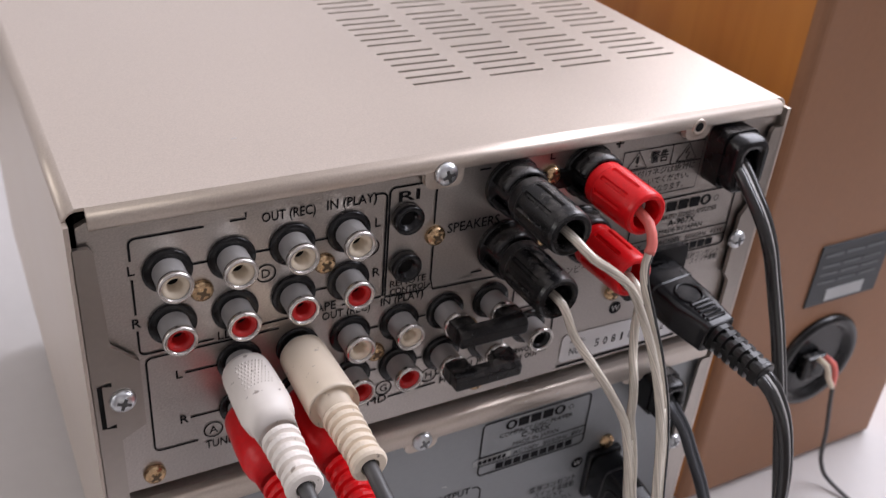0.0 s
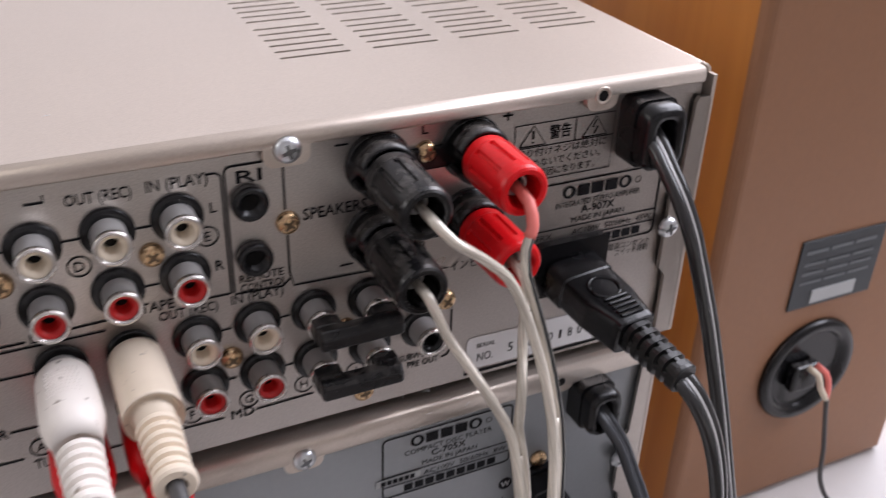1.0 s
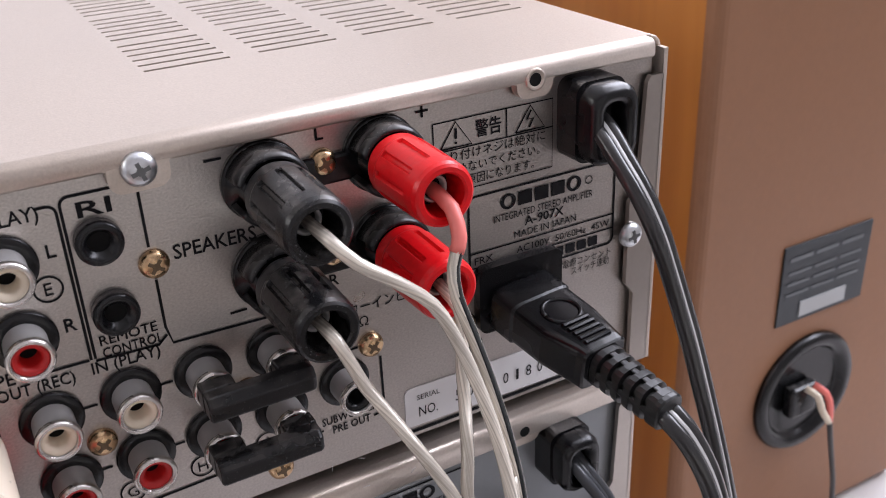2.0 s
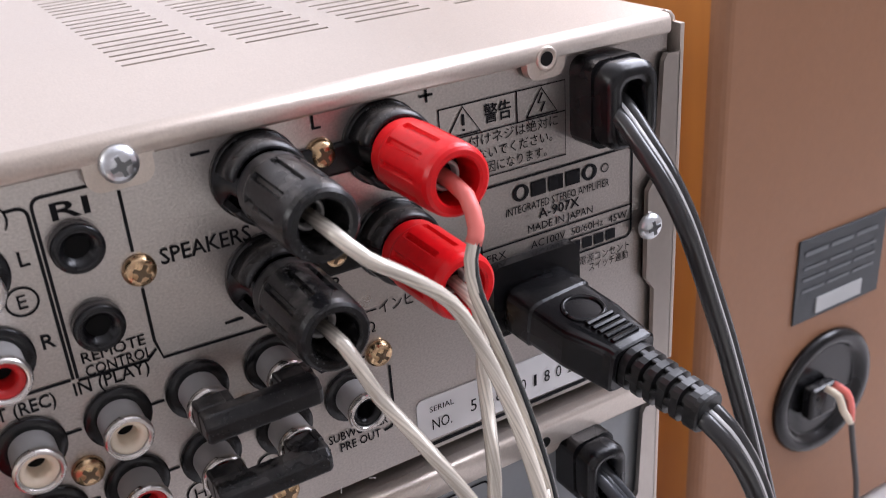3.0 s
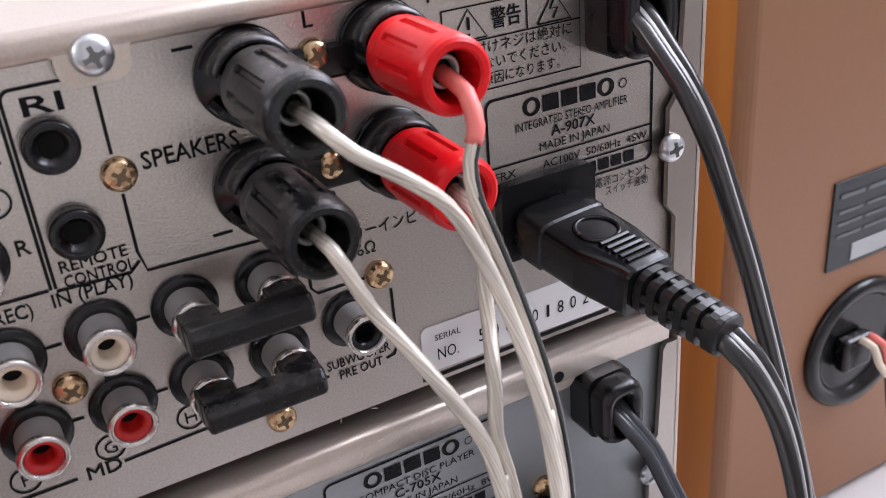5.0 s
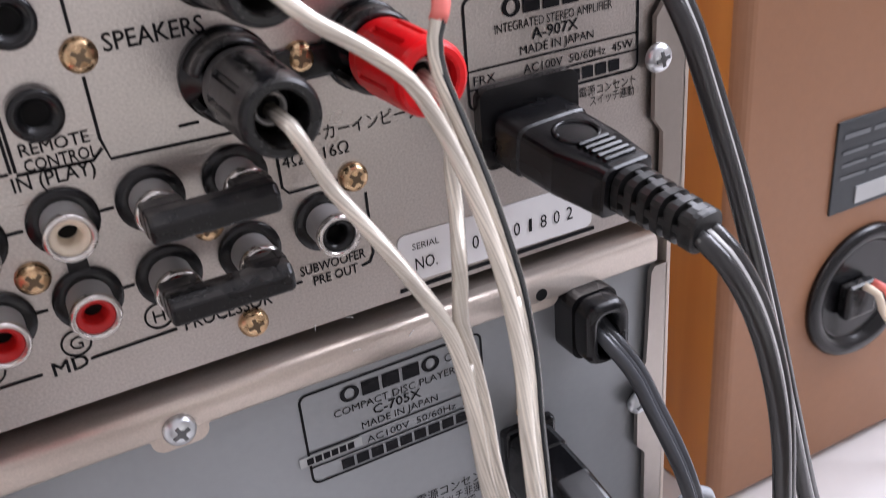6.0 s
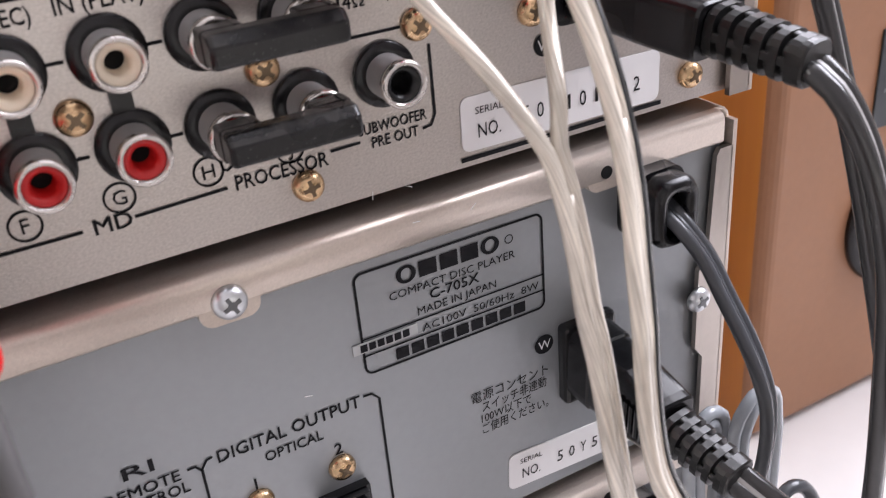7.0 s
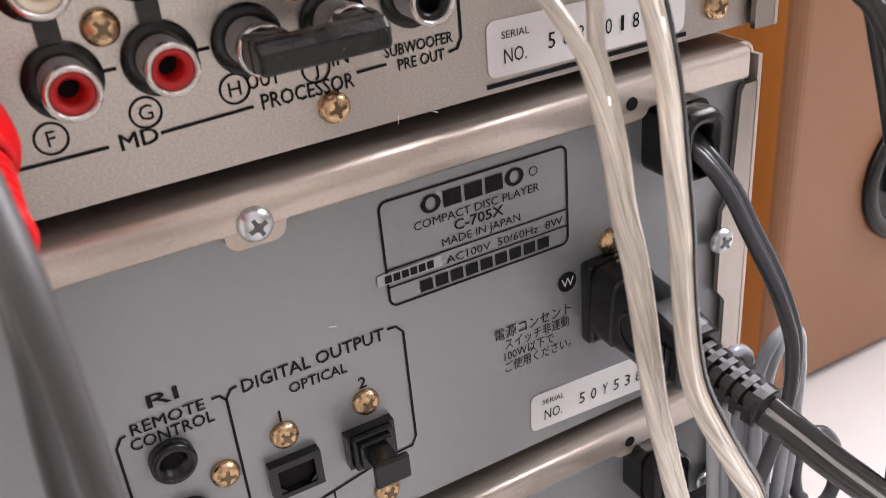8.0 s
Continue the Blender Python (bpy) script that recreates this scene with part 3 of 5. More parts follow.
for col in range(4):
    a = 0.1378 + 0.0340 * col
    for g in range(4):
        for r in range(6):
            SLOTS.append((a, a + 0.0252, 0.0546 + 0.0434 * g + 0.0067 * r, 0.0017))

amp, amp_rear, amp_top = case("amplifier", 0.2480, 0.360, PANEL, 0.0056, 0.40, "champagne silver stereo amplifier, its socketed back in view", "amplifier", SLOTS, 0.0012, 0.2790)
cd, cd_rear, cd_top = case("cd_player", 0.1335, 0.243, CDPANEL, 0.0094, 0.40, "champagne silver compact disc player under the amplifier", "cd player", [], 0.0040, 0.2745)
deck, deck_rear, deck_top = case("tuner", 0.041, 0.127, CDPANEL, 0.0094, 0.40, "champagne silver audio unit at the foot of the stack", "audio unit", [], 0.0160, 0.2745, 0.0110)

# ears of the lips and their screws
for top_ob, rear, z, hx, dr in ((amp_top, amp_rear, 0.3612, 0.2304, 0.0066), (cd_top, cd_rear, 0.2424, 0.2267, 0.0086), (deck_top, deck_rear, 0.127, 0.2275, 0.0092)):
    bm = bmesh.new()
    tab(bm, 0.121, z - 0.0128, z - dr + 0.001, 0.0072)
    part("screw_ear", bm, COVER, top_ob)
    screw(rear, 0.121, z - 0.0072, -0.0040, False)
    bm = bmesh.new()
    tab(bm, hx, z - 0.0112, z - dr + 0.001, 0.0060)
    part("screw_ear", bm, COVER, top_ob)
    # the ear is not pierced; a near-black disc paints the opening's shade
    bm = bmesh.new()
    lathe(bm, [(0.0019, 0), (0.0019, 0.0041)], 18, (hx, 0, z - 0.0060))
    part("ear_hole_shade", bm, INNER_SHADE, top_ob)
    bm = bmesh.new()
    lathe(bm, [(0.0033, 0.0036), (0.0032, 0.0043), (0.0026, 0.0044), (0.0020, 0.0040)], 20, (hx, 0, z - 0.0060), caps=(False, False))
    if top_ob is amp_top:
        part("hole_rim", bm, COVER, top_ob, soft=True)
    else:
        bm.free()

# ---- amplifier: sockets ----
for x, z, ins, lab in [(0.0291, 0.3346, INS_CREAM, "w"), (0.0490, 0.3348, INS_CREAM, "w"), (0.0689, 0.3356, INS_CREAM, "w"), (0.0884, 0.3363, INS_CREAM, "w"),
                       (0.0293, 0.3148, INS_RED, "r"), (0.0494, 0.3149, INS_RED, "r"), (0.0692, 0.3159, INS_RED, "r"), (0.0887, 0.3169, INS_RED, "r"),
                       (0.050, 0.294, INS_CREAM, "w"), (0.0705, 0.294, INS_CREAM, "w"), (0.0900, 0.2938, INS_CREAM, "w"), (0.1092, 0.2940, INS_CREAM, "w"),
                       (0.050, 0.2745, INS_RED, "r"), (0.0705, 0.2745, INS_RED, "r"), (0.0908, 0.2745, INS_RED, "r"), (0.1097, 0.2747, INS_RED, "r"),
                       (0.128, 0.294, INS_CREAM, "w"), (0.1475, 0.294, INS_CREAM, "w"), (0.128, 0.2745, INS_RED, "r"), (0.1475, 0.2745, INS_RED, "r"),
                       (0.1668, 0.2766, INS_BLACK, "b")]:
    rca_jack(amp_rear, x, z, ins, {"w": "nickel socket with a cream insulator", "r": "nickel socket with a red insulator", "b": "nickel socket with a black insulator"}[lab])
for x in (0.0904, 0.1095):
    bm = bmesh.new()
    box(bm, x - 0.0022, x + 0.0022, -0.0012, 0.0, 0.279, 0.290)
    part("socket_carrier", bm, BLACK, amp_rear)
mini_jack(amp_rear, 0.1095, 0.3375)
mini_jack(amp_rear, 0.1098, 0.3184)
for x, z in [(0.039, 0.325), (0.080, 0.3258), (0.121, 0.328), (0.167, 0.344), (0.167, 0.318), (0.176, 0.286), (0.100, 0.283), (0.1449, 0.2553), (0.139, 0.284), (0.207, 0.283), (0.258, 0.2555), (0.019, 0.254)]:
    screw(amp_rear, x, z)
screw(amp_rear, 0.0113, 0.2916, -0.003, False)
screw(amp_rear, 0.2676, 0.2974, -0.003, False)
# no slot is cut here; its shade is a near-black stroke on the flange
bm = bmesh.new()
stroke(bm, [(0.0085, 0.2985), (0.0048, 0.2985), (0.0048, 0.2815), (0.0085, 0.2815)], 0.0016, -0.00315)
piece("flange_slot_shade", mesh_of("flange_slot_shade", bm, INNER_SHADE), amp_rear)

# binding posts
for z in (0.3425, 0.317):
    bm = bmesh.new()
    box(bm, 0.150, 0.184, -0.0022, 0.0, z - 0.0045, z + 0.0035, 0.001)
    part("post_base_plate", bm, BLACK, amp_rear)


def knob_mesh(mat, stretch):
    """A tapering grip with ten narrow channels that stop short of its thick front rim."""
    knob = bmesh.new()
    n = 120

    def ring(rad, d, cut):
        out = []
        for i in range(n):
            a = 2 * math.pi * i / n
            q = rad - (cut if math.cos(10 * a) < -0.55 else 0.0)
            out.append(knob.verts.new(V(q * math.cos(a), -d * stretch, q * math.sin(a))))
        return out

    prof = [(0.0066, 0.0098, 0), (0.0082, 0.0100, 0), (0.0085, 0.0108, 0), (0.0085, 0.0138, 0), (0.0088, 0.0146, 0), (0.0088, 0.0152, 0), (0.0088, 0.0154, 0.0008),
            (0.0085, 0.0288, 0.0008), (0.0085, 0.0290, 0), (0.0084, 0.0306, 0), (0.0083, 0.0324, 0), (0.0079, 0.0336, 0), (0.0072, 0.0341, 0), (0.0060, 0.0341, 0),
            (0.0055, 0.0336, 0), (0.0050, 0.0225, 0)]
    rings = [ring(*p) for p in prof]
    for p, q in zip(rings, rings[1:]):
        for i in range(n):
            knob.faces.new((p[i], p[(i + 1) % n], q[(i + 1) % n], q[i]))
    knob.faces.new(rings[0])
    knob.faces.new(rings[-1])
    return mesh_of("knob", knob, mat)


def collar_mesh():
    """A moulded cup round the post's foot, open in a narrow gap at one side."""
    bm = bmesh.new()
    prof = [(0.0086, 0.0018), (0.0102, 0.0018), (0.0101, 0.0078), (0.0098, 0.0094), (0.0091, 0.0104), (0.0086, 0.0104), (0.0086, 0.0018)]
    rows = []
    for i in range(49):
        a = radians(205 + 315 * i / 48)
        rows.append([bm.verts.new(V(q * math.cos(a), -d, q * math.sin(a))) for q, d in prof])
    for p, q in zip(rows, rows[1:]):
        for k in range(len(prof) - 1):
            bm.faces.new((p[k], p[k + 1], q[k + 1], q[k])).smooth = 0 < k < 4
    bm.faces.new(rows[0][:-1])
    bm.faces.new(rows[-1][:-1])
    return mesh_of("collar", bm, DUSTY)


POST_BASE = turned("base", [(0.0108, 0), (0.0108, 0.0014), (0.0104, 0.0020), (0.0072, 0.0020), (0.0070, 0.0108), (0.0060, 0.0108)], BLACK, 40)
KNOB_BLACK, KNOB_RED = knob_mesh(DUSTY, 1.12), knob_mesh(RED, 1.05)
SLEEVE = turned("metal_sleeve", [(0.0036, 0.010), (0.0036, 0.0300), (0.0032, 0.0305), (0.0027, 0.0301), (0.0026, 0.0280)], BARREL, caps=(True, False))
# near-black disc for the shade deep in the terminal
BORE_SHADE = turned("bore_shade", [(0.0049, 0.0250), (0.0049, 0.0275)], INNER_SHADE)
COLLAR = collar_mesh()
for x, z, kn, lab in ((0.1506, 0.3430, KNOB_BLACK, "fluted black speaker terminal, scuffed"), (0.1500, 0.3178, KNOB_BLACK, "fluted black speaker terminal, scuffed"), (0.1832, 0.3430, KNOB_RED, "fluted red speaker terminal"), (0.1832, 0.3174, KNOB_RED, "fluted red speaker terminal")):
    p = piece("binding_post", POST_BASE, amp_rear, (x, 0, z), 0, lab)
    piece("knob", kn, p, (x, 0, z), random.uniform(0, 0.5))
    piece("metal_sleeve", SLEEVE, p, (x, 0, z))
    piece("bore_shade", BORE_SHADE, p, (x, 0, z))
    piece("collar", COLLAR, p, (x, 0, z))

strain_relief(amp_rear, 0.2495, 0.3410, 0.0, 0.0088, 0.0122)
# mains outlet
bm = bmesh.new()
poly(bm, round_rect(0.211, 0.241, 0.2785, 0.3005, 0.003), -0.0035, 0.001)
part("mains_outlet", bm, BLACK, amp_rear, "black mains outlet")

# ---- amplifier: printing ----
Y = -0.00025
A = amp_rear
lines(A, Y,
      [(0.0185, 0.3400), (0.0185, 0.3450)] + arc(0.0205, 0.3455, 0.002, 180, 90, 4) + [(0.041, 0.3475)],
      [(0.0185, 0.3335), (0.0185, 0.3205)], [(0.0185, 0.3145), (0.0185, 0.3070)] + arc(0.0205, 0.3070, 0.002, 180, 270, 4) + [(0.042, 0.3050)],
      [(0.0490, 0.3478), (0.0540, 0.3478), (0.0540, 0.3500)],
      [(0.0500, 0.3062), (0.0735, 0.3068)], [(0.0868, 0.3070), (0.1015, 0.3068)], [(0.1020, 0.3068), (0.1020, 0.3460)] + arc(0.1000, 0.3462, 0.002, 0, 90, 4) + [(0.0975, 0.3482)],
      [(0.1030, 0.3068), (0.1030, 0.3470)] + arc(0.1050, 0.3475, 0.002, 180, 90, 4) + [(0.1150, 0.3495)],
      [(0.1205, 0.3470), (0.1205, 0.3325)], [(0.1208, 0.3235), (0.1208, 0.3100), (0.1220, 0.3050), (0.1400, 0.3045), (0.1560, 0.3040)],
      [(0.1030, 0.3062), (0.1185, 0.3056), (0.1208, 0.3078)],
      [(0.0345, 0.2635), (0.0220, 0.2635)] + arc(0.0220, 0.2655, 0.002, 270, 180, 4) + [(0.0200, 0.3005)] + arc(0.0220, 0.3010, 0.002, 180, 90, 4) + [(0.0640, 0.3032)],
      [(0.0320, 0.2940), (0.0430, 0.2940)], [(0.0325, 0.2745), (0.0430, 0.2745)],
      [(0.0500, 0.2592), (0.0958, 0.2592)], [(0.1065, 0.2594), (0.1268, 0.2600)], [(0.1515, 0.2618), (0.1590, 0.2620)],
      [(0.1752, 0.2612), (0.1776, 0.2616), (0.1788, 0.2640), (0.1788, 0.2810)], [(0.1580, 0.3020), (0.1580, 0.2880), (0.1595, 0.2862), (0.1720, 0.2862)],
      [(0.0960, 0.2745), (0.1010, 0.2745)], [(0.0960, 0.2940), (0.1010, 0.2940)], [(0.1150, 0.2940), (0.1200, 0.2940)], [(0.1150, 0.2745), (0.1200, 0.2745)],
      [(0.0360, 0.3350), (0.0420, 0.3350)], [(0.0560, 0.3350), (0.0615, 0.3350)], [(0.0760, 0.3350), (0.0810, 0.3350)],
      [(0.0760, 0.3155), (0.0810, 0.3155)],
      [(0.1368, 0.3508), (0.1412, 0.3508)], [(0.1375, 0.3085), (0.1420, 0.3085)],
      [(0.1945, 0.3518), (0.1983, 0.3518)], [(0.1964, 0.3500), (0.1964, 0.3536)])
text("L", 0.0185, 0.3350, 0.0034, A, Y)
text("R", 0.0185, 0.3157, 0.0034, A, Y)
text("OUT (REC)", 0.0680, 0.3453, 0.0034, A, Y, 0.0178)
text("IN (PLAY)", 0.0895, 0.3456, 0.0034, A, Y, 0.0175)
text("OUT (REC)", 0.0885, 0.3022, 0.0032, A, Y, 0.0180)
text("IN (PLAY)", 0.1100, 0.3026, 0.0032, A, Y, 0.0168)
text("TAPE", 0.0795, 0.3062, 0.0034, A, Y, 0.0100)
text("L", 0.0990, 0.3358, 0.0034, A, Y)
text("R", 0.0993, 0.3160, 0.0034, A, Y)
text("L", 0.0300, 0.2923, 0.0034, A, Y)
text("R", 0.0305, 0.2728, 0.0034, A, Y)
text("LD", 0.0460, 0.3042, 0.0032, A, Y)
text("TUNER", 0.0430, 0.2585, 0.0034, A, Y, 0.0120)
for c, x, z in (("D", 0.0600, 0.3262), ("E", 0.0965, 0.3282), ("A", 0.0400, 0.2665), ("F", 0.0857, 0.2638), ("G", 0.1045, 0.2644), ("H", 0.1235, 0.2648), ("J", 0.1421, 0.2650)):
    letter_in_ring(c, x, z, A, Y)
text("RI", 0.1102, 0.3438, 0.0038, A, Y, 0.0078, bold=0.012)
text("REMOTE", 0.1118, 0.3098, 0.0027, A, Y, 0.0140)
text("CONTROL", 0.1123, 0.3063, 0.0027, A, Y, 0.0148)
text("SPEAKERS", 0.1366, 0.3276, 0.0038, A, Y, 0.0212)
text("L", 0.1668, 0.3500, 0.0036, A, Y)
text("R", 0.1670, 0.3080, 0.0034, A, Y)
text("MD", 0.1020, 0.2577, 0.0034, A, Y, 0.0078)
text("OUT", 0.1300, 0.2638, 0.0034, A, Y, 0.0075)
text("IN", 0.1480, 0.2645, 0.0034, A, Y, 0.0040)
text("PROCESSOR", 0.1397, 0.2588, 0.0034, A, Y, 0.0220)
text("SUBWOOFER", 0.1677, 0.2634, 0.0026, A, Y, 0.0178)
text("PRE OUT", 0.1680, 0.2598, 0.0026, A, Y, 0.0122)
text("スピーカーインピーダンス", 0.1590, 0.2972, 0.0030, A, Y, 0.0440, "LEFT", bold=0.0)
text("4Ω〜16Ω", 0.1590, 0.2925, 0.0030, A, Y, 0.0170, "LEFT", bold=0.0)
bm = bmesh.new()
bm.faces.new([bm.verts.new(V(px, Y, pz)) for px, pz in arc(0.2105, 0.2740, 0.0030, 0, 360, 24)[:-1]])
piece("printed_disc", mesh_of("printed_disc", bm, PRINT), A)
text("W", 0.2105, 0.2726, 0.0028, A, Y - 0.0002, bold=0.0, mat=WHITEPRINT)
# warning panel
lines(A, Y, [(0.1995, 0.3473), (0.2390, 0.3473), (0.2390, 0.3262), (0.1995, 0.3262), (0.1995, 0.3473)], [(0.1995, 0.3388), (0.2390, 0.3388)], [(0.2232, 0.3473), (0.2232, 0.3388)], w=0.0004)
for x in (0.2066, 0.2312):
    lines(A, Y, [(x - 0.0050, 0.3394), (x, 0.3467), (x + 0.0050, 0.3394), (x - 0.0050, 0.3394)], w=0.0005)
lines(A, Y, [(0.2066, 0.3448), (0.2066, 0.3418)], [(0.2066, 0.3409), (0.2066, 0.3403)], w=0.0008)
lines(A, Y, [(0.2315, 0.3453), (0.2301, 0.3427), (0.2323, 0.3427), (0.2309, 0.3402)], w=0.0006)
text("警告", 0.2172, 0.3412, 0.0038, A, Y, 0.0085)
text("取り付けネジは絶対に", 0.2185, 0.3355, 0.0024, A, Y, 0.036, bold=0.0)
text("ゆるめないでください。", 0.2175, 0.3315, 0.0024, A, Y, 0.034, bold=0.0)
text("故障の原因になります。", 0.2165, 0.3275, 0.0024, A, Y, 0.032, bold=0.0)


def rating_label(parent, y, x0, x1, z0, z1, kind, model, power, side):
    h = z1 - z0
    bm = bmesh.new()
    stroke(bm, round_rect(x0, x1, z0, z1, 0.0022), 0.0007, y, True)
    piece("label_frame", mesh_of("label_frame", bm, PRINT), parent)
    za, zb = z0 + 0.19 * h, z0 + 0.36 * h
    lines(parent, y, [(x0, za), (x1, za)], [(x0, zb), (x1, zb)], w=0.0005)
    w, c = x1 - x0, (x0 + x1) / 2
    maker_mark(c - 0.30 * w, c + 0.26 * w, z1 - 0.235 * h, 0.175 * h, parent, y)
    ring_print(c + 0.31 * w, z1 - 0.15 * h, 0.0012, 0.0003, parent, y)
    text(kind, c, z1 - 0.355 * h, 0.0023, parent, y, 0.68 * w, bold=0.0)
    text(model, c, z1 - 0.475 * h, 0.0029, parent, y, 0.27 * w)
    text("MADE IN JAPAN", c + 0.01 * w, z1 - 0.595 * h, 0.0023, parent, y, 0.43 * w, bold=0.0)
    text(power, c + 0.14 * w, zb - 0.135 * h, 0.0023, parent, y, 0.66 * w, bold=0.0)
    if side:
        text(side, x0 + 0.09 * w, zb - 0.135 * h, 0.0023, parent, y, 0.12 * w, bold=0.0)
    blocks(x0 + 0.16 * w, x1 - 0.10 * w, z0 + 0.035 * h, 0.115 * h, 9, parent, y, name="maker_bar", fill=0.82)


rating_label(A, Y, 0.2099, 0.2630, 0.2946, 0.3230, "INTEGRATED STEREO AMPLIFIER", "A-907X", "AC100V  50/60Hz  45W", "FRX")
text("電源コンセント", 0.2530, 0.2905, 0.0022, A, Y, 0.019, bold=0.0)
text("スイッチ連動", 0.2545, 0.2875, 0.0022, A, Y, 0.015, bold=0.0)


def serial_sticker(parent, y, x0, x1, z0, z1, tilt, digits):
    st = bmesh.new()
    c, s, ox, oz = math.cos(radians(tilt)), math.sin(radians(tilt)), x0, (z0 + z1) / 2
    pts = [(ox + c * (px - ox) - s * (pz - oz), oz + s * (px - ox) + c * (pz - oz)) for px, pz in round_rect(x0, x1, z0, z1, 0.0022)]
    poly(st, pts, y - 0.0002, y + 0.0002)
    ob = part("serial_sticker", st, STICKER, parent, "white serial number sticker")
    h = z1 - z0
    text("SERIAL", x0 + 0.0040, z0 + 0.66 * h, 0.0018, ob, y - 0.0004, 0.008, "LEFT", 0.0, tilt=tilt)
    text("NO.", x0 + 0.0045, z0 + 0.22 * h, 0.0036, ob, y - 0.0004, 0.0065, "LEFT", 0.0, tilt=tilt)
    for i, ch in enumerate(digits):
        px = 0.0185 + 0.0044 * i
        text(ch, x0 + c * px, z0 + 0.30 * h + s * px, 0.0040, ob, y - 0.0004, 0.0021 if ch != "1" else 0.0010, "CENTER", 0.0, tilt=tilt)


serial_sticker(A, -0.0003, 0.1855, 0.2470, 0.2520, 0.2660, -0.8, "508101802")
# not print: the lower edge slot, its darkness painted as a flat line
lines(A, Y, [(0.1850, 0.2500), (0.2480, 0.2500)], w=0.0012)

# jumper plugs between the processor sockets
for z in (0.294, 0.2745):
    jp = thing("jumper_plug", (0.138, -0.018, z - 0.004), "black moulded jumper plug bridging two sockets", "jumper plug", "jumper plugs")
    bm = bmesh.new()
    section = [(-0.0162, -0.0024), (-0.0208, -0.0024), (-0.0215, -0.0018), (-0.0215, 0.0020), (-0.0196, 0.0042), (-0.0162, 0.0043)]
    rings = []
    for x, k in ((0.1236, 0.86), (0.1243, 1.0), (0.1508, 1.0), (0.1517, 0.84)):
        rings.append([bm.verts.new(V(x, -0.0180 + (y + 0.0180) * k, z + 0.0009 + (h - 0.0009) * k)) for y, h in section])
    for p, q in zip(rings, rings[1:]):
        for i in range(6):
            bm.faces.new((p[i], p[(i + 1) % 6], q[(i + 1) % 6], q[i]))
    bm.faces.new(rings[0])
    bm.faces.new(rings[-1])
    bmesh.ops.recalc_face_normals(bm, faces=bm.faces)
    bmesh.ops.bevel(bm, geom=[e for e in bm.edges], offset=0.0003 * K, segments=1, affect='EDGES')
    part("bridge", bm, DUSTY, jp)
    for x in (0.128, 0.1475):
        bm = bmesh.new()
        box(bm, x - 0.0045, x + 0.0044, -0.0165, -0.0108, z - 0.0029, z + 0.0043, 0.0008)
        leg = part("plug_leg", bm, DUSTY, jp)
        bm = bmesh.new()
        box(bm, x + 0.0022, x + 0.0028, -0.0164, -0.0118, z + 0.0040, z + 0.0045)
        part("mould_line", bm, DUSTY, leg)

# ---- compact disc player: sockets and printing ----
C = cd_rear
strain_relief(C, 0.2415, 0.2240, 0.0, 0.0080, 0.0108)
screw(C, 0.2625, 0.183, -0.003, False)
for x, z in ((0.2222, 0.1952), (0.1187, 0.1739), (0.1417, 0.1740), (0.1022, 0.1695), (0.1440, 0.1420)):
    screw(C, x, z)
mini_jack(C, 0.0909, 0.1800)
mini_jack(C, 0.0915, 0.1610)
rating_label(C, Y, 0.1524, 0.2078, 0.1993, 0.2287, "COMPACT DISC PLAYER", "C-705X", "AC100V  50/60Hz  8W", "")
bm = bmesh.new()
poly(bm, [(0.1495, 0.2062), (0.1680, 0.2062), (0.1680, 0.2092), (0.1495, 0.2092)], -0.0005, -0.0003)
part("small_sticker", bm, PLATEGREY, C)
blocks(0.1515, 0.1660, 0.2066, 0.0022, 6, C, -0.0007, fill=0.8)
text("RI", 0.0926, 0.1957, 0.0035, C, Y, 0.0074, bold=0.01)
text("REMOTE", 0.0926, 0.1900, 0.0032, C, Y, 0.0176)
text("CONTROL", 0.0929, 0.1858, 0.0032, C, Y, 0.0202)
text("DIGITAL OUTPUT", 0.1302, 0.1905, 0.0036, C, Y, 0.0386)
text("OPTICAL", 0.1302, 0.1851, 0.0030, C, Y, 0.0158)
text("1", 0.1186, 0.1780, 0.0034, C, Y, bold=0.012)
text("2", 0.1416, 0.1784, 0.0034, C, Y, bold=0.012)
lines(C, Y, [(0.1098, 0.1930), (0.1082, 0.1927), (0.1067, 0.1905), (0.1067, 0.1380)], [(0.1067, 0.1902), (0.1053, 0.1920), (0.1033, 0.1920)],
      [(0.0825, 0.1908), (0.0812, 0.1905), (0.0797, 0.1880), (0.0797, 0.1380)], [(0.1505, 0.1932), (0.1530, 0.1930), (0.1549, 0.1908), (0.1549, 0.1560), (0.1535, 0.1532), (0.1460, 0.1528), (0.1260, 0.1486)],
      [(0.1200, 0.1475), (0.1290, 0.1490), (0.1290, 0.1380)])
text("電源コンセント", 0.1952, 0.1763, 0.0030, C, Y, 0.0260, bold=0.0)
text("スイッチ非連動", 0.1965, 0.1723, 0.0028, C, Y, 0.0220, bold=0.0)
text("100W以下で", 0.1935, 0.1685, 0.0027, C, Y, 0.0170, bold=0.0)
text("ご使用ください。", 0.1965, 0.1646, 0.0028, C, Y, 0.0230, bold=0.0)
bm = bmesh.new()
bm.faces.new([bm.verts.new(V(px, Y, pz)) for px, pz in arc(0.2072, 0.1868, 0.0032, 0, 360, 24)[:-1]])
piece("printed_disc", mesh_of("printed_disc", bm, PRINT), C)
text("W", 0.2072, 0.1854, 0.0028, C, Y - 0.0002, bold=0.0, mat=WHITEPRINT)
serial_sticker(C, -0.0003, 0.1928, 0.2440, 0.1390, 0.1520, -3.0, "50Y5386")
